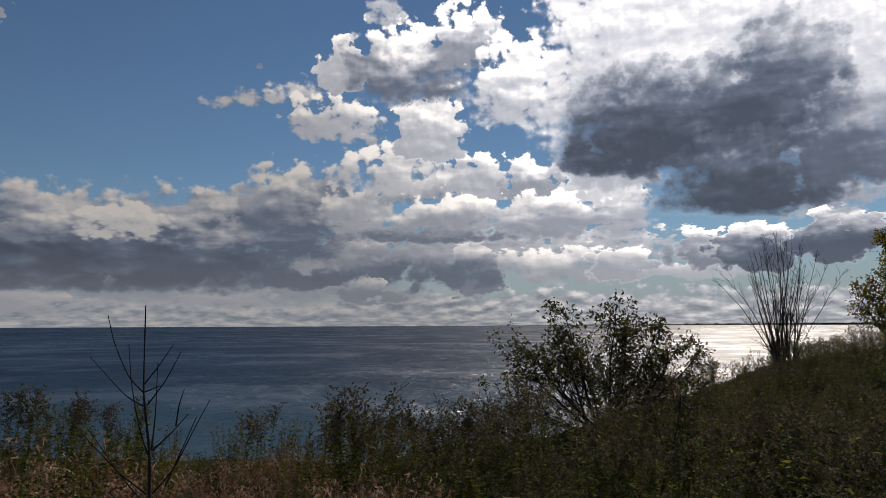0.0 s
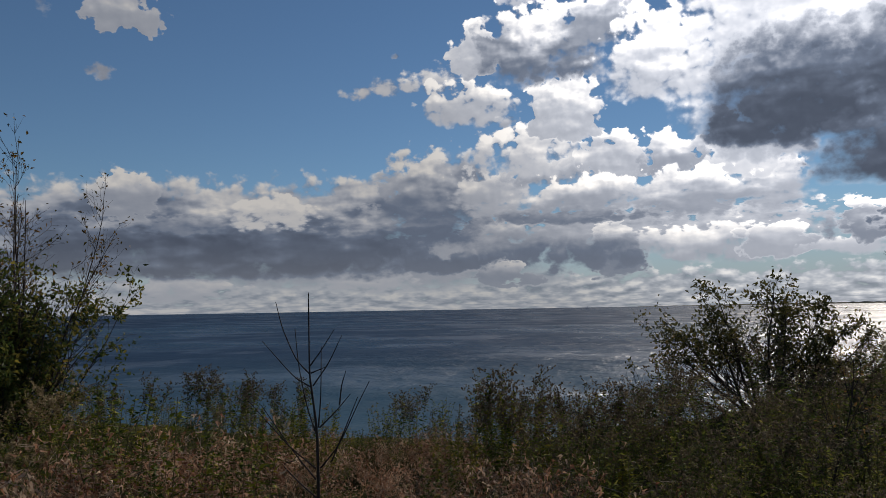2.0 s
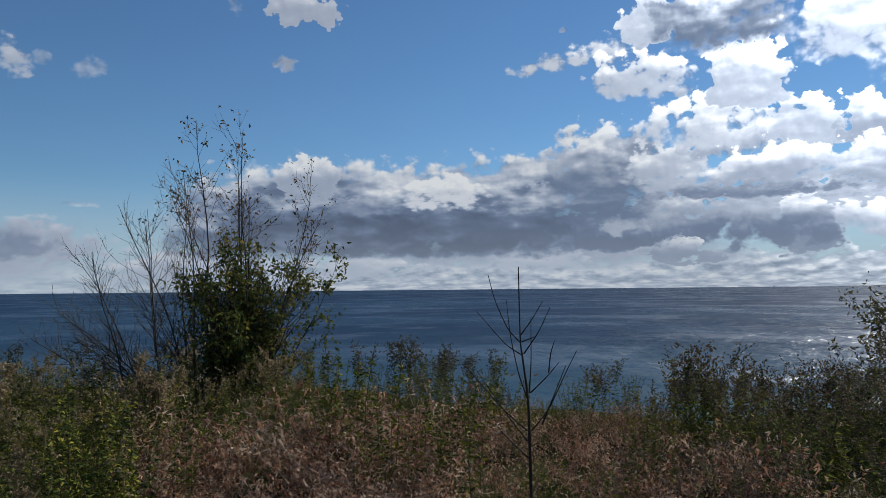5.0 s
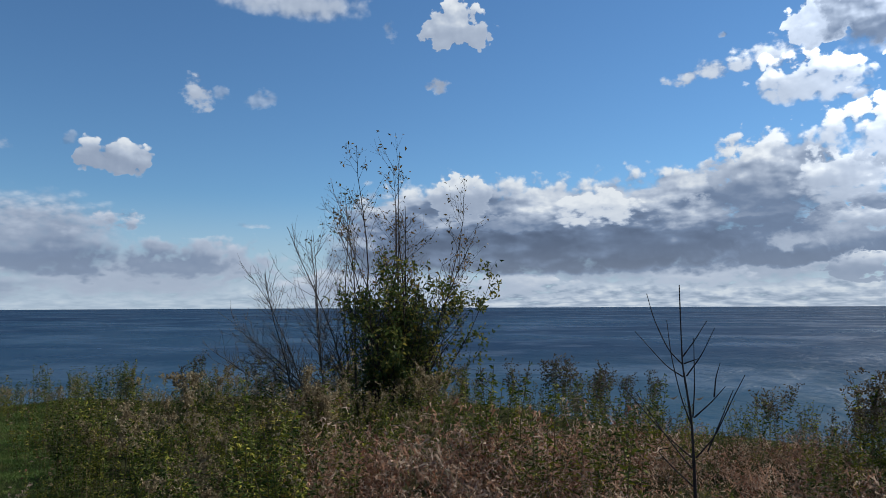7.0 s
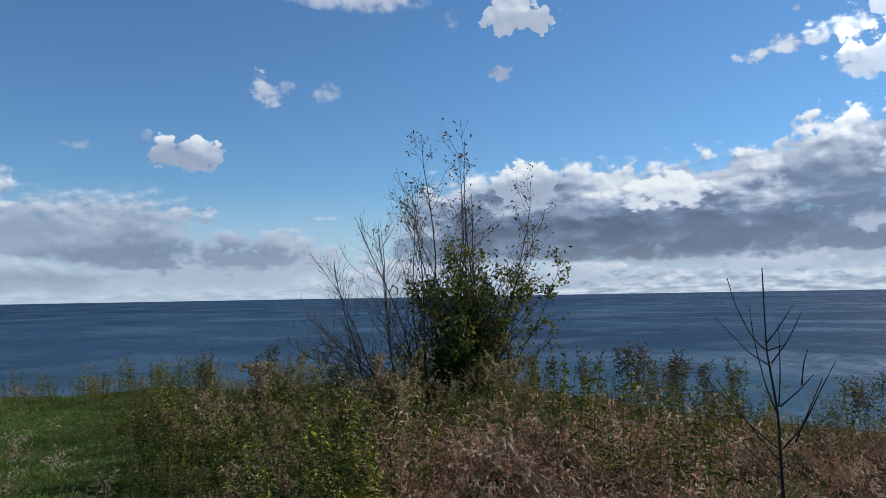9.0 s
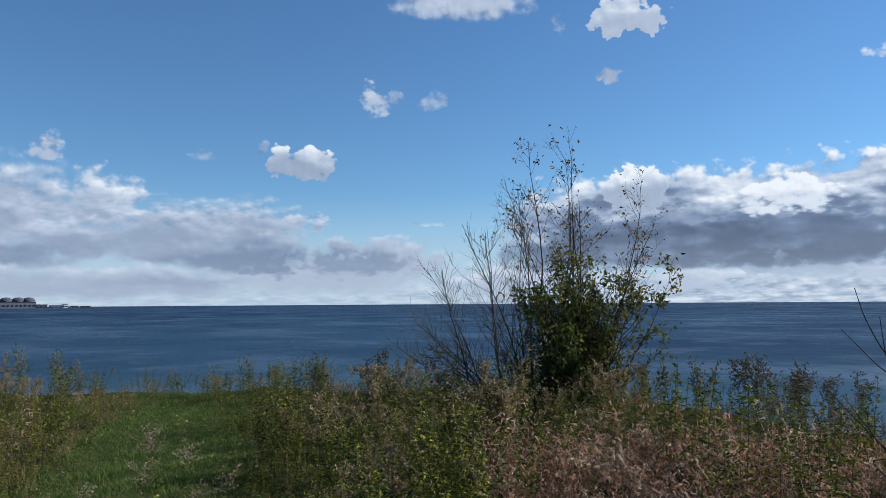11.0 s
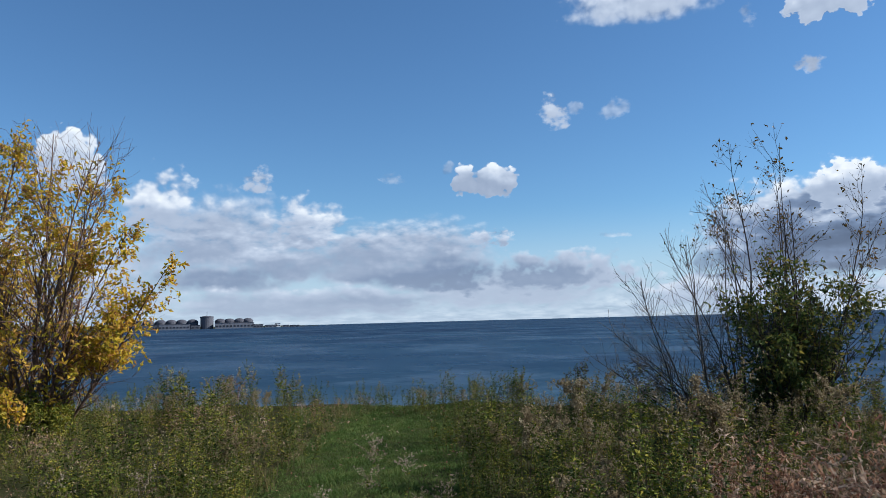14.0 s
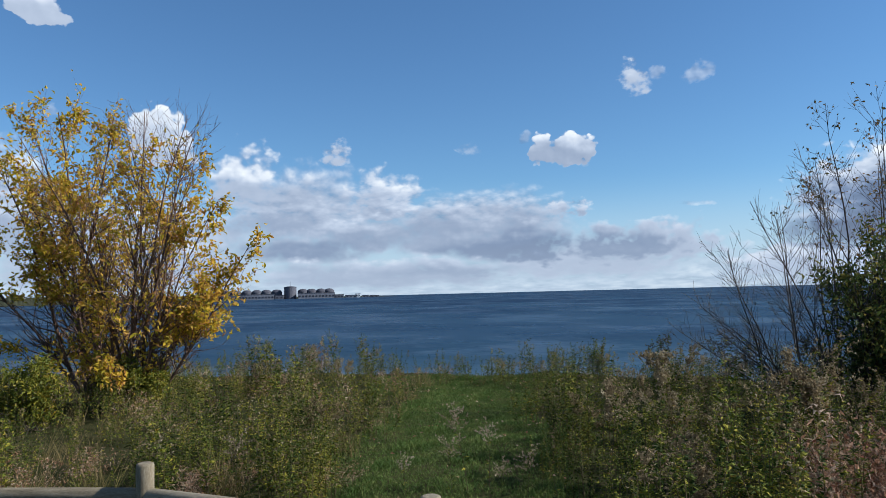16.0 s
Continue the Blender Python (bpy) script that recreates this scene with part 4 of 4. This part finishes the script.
for u, r, h, stems in CLUMPS:
    for k in range(stems):
        du, dr, f = 0.42 * math.sin(2.4 * k + u), 0.14 * math.cos(3.1 * k + u), 1.0 - 0.08 * ((7 * k + int(10 * u)) % 4)
        weed("goldenrod_plant", "tall goldenrod plant with a brown spent flower head", pol(u + du, r + dr), h * f, 60 + made, False)
        made += 1


# ---- fence ----
def log(length, radius, seed, chamfer=0.02, sides=14):
    """A turned log along z with a rounded top and slightly uneven surface."""
    bm = bmesh.new()
    r = random.Random(seed)
    rings = []
    hs = [0, 0.02, length * 0.25, length * 0.5, length * 0.75, length - chamfer, length - chamfer * 0.3, length]
    rr = [radius * 0.96, radius, radius * 1.01, radius, radius * 0.99, radius, radius * 0.93, radius * 0.72]
    for h, q in zip(hs, rr):
        rings.append([bm.verts.new((q * math.cos(a) * (1 + 0.015 * r.uniform(-1, 1)), q * math.sin(a) * (1 + 0.015 * r.uniform(-1, 1)), h)) for a in [2 * math.pi * k / sides for k in range(sides)]])
    for a, b in zip(rings, rings[1:]):
        for k in range(sides):
            bm.faces.new((a[k], a[(k + 1) % sides], b[(k + 1) % sides], b[k])).smooth = True
    bm.faces.new(rings[-1])
    bm.faces.new(rings[0][::-1])
    return bm


def build_fence():
    posts = [(-7.35, -3.0), (-6.3, -0.79), (-4.65, 0.89)]
    for k, (x, y) in enumerate(posts):
        z = float(ground_height(np.array([x]), np.array([y]))[0])
        top = tagged(new("fence_post"), "weathered round wooden fence post with a rounded top", "fence post", "fence posts")
        top.location = (x, y, z - 0.05)
        part("post", log(0.65, 0.066, k), fence_wood, top)
    for k, (a, b) in enumerate(zip(posts, posts[1:])):
        va, vb = Vector((*a, 0.345)), Vector((*b, 0.345))
        d = vb - va
        va, vb = va + d.normalized() * 0.03, vb - d.normalized() * 0.03
        d = vb - va
        top = tagged(new("fence_rail"), "weathered round wooden rail set into the posts", "fence rail", "fence rails")
        top.location = va
        top.rotation_mode = "QUATERNION"
        top.rotation_quaternion = d.to_track_quat("Z", "Y")
        part("rail", log(d.length, 0.055, 10 + k), fence_wood, top)


build_fence()


# ---- the leafless sapling ----
def build_sapling():
    top = tagged(new("bare_sapling"), "thin leafless sapling with upswept branches in the thicket", "sapling")
    top.location = (-1.805, 4.61, 0)
    ax = np.array((0.9455, 0.3256, 0))
    dp = np.array((-0.3256, 0.9455, 0))
    r = np.random.default_rng(5)

    def line(flat, r0, r1, name):
        n = len(flat) // 2
        d = 0.0 if name == "trunk" else r.uniform(-0.03, 0.03)
        pts = [ax * flat[2 * i] + dp * d * i / n + np.array((0, 0, flat[2 * i + 1])) for i in range(n)]
        pts = np.array(pts)
        t = np.linspace(0, n - 1, 3 * n)
        pts = np.stack([np.interp(t, np.arange(n), pts[:, c]) for c in range(3)], 1)
        pts[1:-1] = (pts[:-2] + 2 * pts[1:-1] + pts[2:]) / 4
        s = Soup()
        rad = np.linspace(r0, r1, len(pts)) * (1 + 0.10 * np.sin(np.arange(len(pts)) * 2.4))
        tube(s, pts, rad, 6)
        s.object(name, [dark_bark], top, True)

    line((0.015, -0.05, 0.008, 0.55, 0.005, 0.77, 0.0, 1.01, -0.038, 1.305, -0.05, 1.39, -0.055, 1.925), 0.014, 0.004, "trunk")
    for flat in ((-0.05, 1.39, -0.136, 1.48, -0.227, 1.69, -0.27, 1.867), (-0.046, 1.44, 0.028, 1.54, 0.115, 1.68), (-0.04, 1.393, 0.056, 1.43),
                 (-0.046, 1.305, -0.153, 1.374, -0.354, 1.61), (-0.025, 1.31, 0.077, 1.456, 0.163, 1.637), (-0.005, 0.996, -0.063, 1.16, -0.12, 1.44, -0.143, 1.686),
                 (0.008, 1.036, 0.025, 1.242, 0.028, 1.566)):
        line(flat, 0.0058, 0.0024, "branch")
    for flat in ((0.015, 1.036, 0.127, 1.143, 0.217, 1.25), (0.146, 1.176, 0.16, 1.308, 0.189, 1.403), (0.02, 0.773, 0.143, 0.913, 0.258, 1.16, 0.344, 1.325),
                 (0.094, 0.815, 0.192, 1.045, 0.266, 1.226), (-0.008, 0.773, -0.17, 0.913, -0.44, 1.226), (-0.008, 0.703, -0.136, 0.864, -0.358, 1.193),
                 (-0.002, 0.584, -0.12, 0.69, -0.235, 0.811, -0.137, 0.826)):
        line(flat, 0.006, 0.0024, "branch")
    for dx, z in ((0.054, 1.16), (-0.11, 1.16), (-0.218, 0.76)):
        s = Soup()
        c = ax * dx - dp * 0.02 + np.array((0, 0, z))
        w = np.linspace(0, 1, 6)[:, None]
        mid = c + ax * (w - 0.5) * 0.055 + np.array((0, 0, 1.0)) * (0.06 * (w - 0.35) ** 2)
        half = dp * 0.007 * np.sin(math.pi * (0.08 + 0.84 * w)) + np.array((0, 0, 0.006)) * np.sin(math.pi * w)
        s.quads(np.concatenate([mid - half, mid + half]), [(i, i + 1, i + 7, i + 6) for i in range(5)])
        s.object("curled_leaf", [pale_fluff], top, True)["label"] = "pale curled dead leaf"


build_sapling()


# ---- the far shore ----
def build_shore():
    s = Soup()
    r = np.random.default_rng(8)

    def ridge(u0, u1, dist, h0, h1, n):
        us = np.linspace(u0, u1, n)
        hs = np.interp(np.linspace(0, 1, n), np.linspace(0, 1, len(h0)), h0) * (1 + h1 * r.normal(size=n))
        front = np.stack([-dist * np.sin(np.radians(us)), dist * np.cos(np.radians(us)), np.full(n, LAKE - 1.0)], 1)
        crest = front * np.array((1.004, 1.004, 0)) + np.stack([0 * us, 0 * us, LAKE + hs], 1)
        back = front * np.array((1.03, 1.03, 1))
        v = np.concatenate([front, crest, back])
        i = np.arange(n - 1)
        s.quads(v, np.concatenate([np.stack([i, i + 1, n + i + 1, n + i], 1), np.stack([n + i, n + i + 1, 2 * n + i + 1, 2 * n + i], 1)]))

    ridge(-60, -4, 4700, (12, 13, 11, 13, 10, 7, 2), 0.12, 220)
    ridge(83.5, 116, 2780, (10, 22, 30, 34, 30, 40), 0.14, 200)
    ridge(73.5, 84, 2900, (1.5, 5, 7, 10), 0.2, 60)
    tagged(s.object("far_shore", [far_wood]), "low dark wooded shore along the horizon", "shoreline", kind="structure")


build_shore()
PLANT_U, PLANT_R = 81.6, 2700.0


def plant_place(s, back=0.0):
    x, y = pol(PLANT_U, PLANT_R + back)
    return x + s * math.cos(radians(PLANT_U)), y + s * math.sin(radians(PLANT_U)), LAKE


def box(sx, sy, sz, z0=0.0, bevel=0.0):
    bm = bmesh.new()
    bmesh.ops.create_cube(bm, size=1.0, matrix=Matrix.Translation((0, 0, z0 + sz / 2)) @ Matrix.Diagonal((sx, sy, sz, 1)))
    if bevel:
        bmesh.ops.bevel(bm, geom=bm.edges[:], offset=bevel, segments=1, affect="EDGES")
    return bm


def turned(profile, sides=24):
    bm = bmesh.new()
    rings = [[bm.verts.new((q * math.cos(2 * math.pi * k / sides), q * math.sin(2 * math.pi * k / sides), z)) for k in range(sides)] for q, z in profile]
    for a, b in zip(rings, rings[1:]):
        for k in range(sides):
            bm.faces.new((a[k], a[(k + 1) % sides], b[(k + 1) % sides], b[k]))
    bm.faces.new(rings[-1])
    return bm


def build_plant():
    turn = radians(PLANT_U)
    for s in (-262, -226, -190, -152, -118, -84, -48, 45, 76, 110, 139):
        top = tagged(new("domed_building"), "grey concrete industrial building with a dark dome on the far shore", "industrial building", "domed buildings")
        top.location, top.rotation_euler = plant_place(s, 20), (0, 0, turn)
        part("wall", turned([(19, -2), (19, 24)]), concrete, top)
        part("dome", turned([(19.4, 24), (18, 28), (14, 32), (8, 34.6), (2, 35.4)]), dark_roof, top)
    top = tagged(new("tall_round_tower"), "tall grey cylindrical concrete tower on the far shore", "industrial tower")
    top.location, top.rotation_euler = plant_place(0), (0, 0, turn)
    part("wall", turned([(22, -2), (22, 40), (22.8, 40.5), (22.8, 43)]), concrete, top)
    part("roof", turned([(22.8, 43), (14, 45), (2, 46)]), dark_roof, top)
    part("mast", turned([(0.8, 46), (0.5, 62)], 6), dark_roof, top)
    for s, w, h, mat in ((-112, 112, 18, pale_panel), (-38, 30, 14, concrete), (-215, 120, 17, concrete), (92, 130, 19, pale_panel), (172, 34, 11, concrete), (215, 40, 8, pale_panel), (240, 16, 12, white_paint), (268, 22, 6, pale_panel), (300, 30, 5, concrete)):
        top = tagged(new("long_hall"), "long pale industrial hall with dark openings on the far shore", "industrial building", "plant halls")
        top.location, top.rotation_euler = plant_place(s, -22), (0, 0, turn)
        part("wall", box(w, 24, h + 2, -2), mat, top)
        part("roof", box(w + 1.5, 25.5, 1.6, h), dark_roof, top)
        for k in range(max(2, int(w / 11))):
            bm = box(6, 1.0, h * 0.3, h * 0.3)
            bmesh.ops.translate(bm, verts=bm.verts[:], vec=(-w / 2 + (k + 0.5) * w / max(2, int(w / 11)), -12.1, 0))
            part("window", bm, window_dark, top)


build_plant()


# ---- a boat near the horizon ----
def build_boat():
    top = tagged(new("boat"), "small white boat far out on the lake", "boat")
    x, y = pol(-0.3, 3600)
    top.location = (x, y, LAKE - 0.3)
    bm = box(16, 4.5, 2.6, 0.0, 0.5)
    for v in bm.verts:
        if v.co.z < 1.0:
            v.co.x *= 0.8
            v.co.y *= 0.7
    part("hull", bm, white_paint, top)
    part("cabin", box(6, 3.4, 2.6, 2.6, 0.3), white_paint, top)
    part("mast", turned([(0.12, 5.2), (0.08, 10.0)], 6), dark_roof, top)


build_boat()
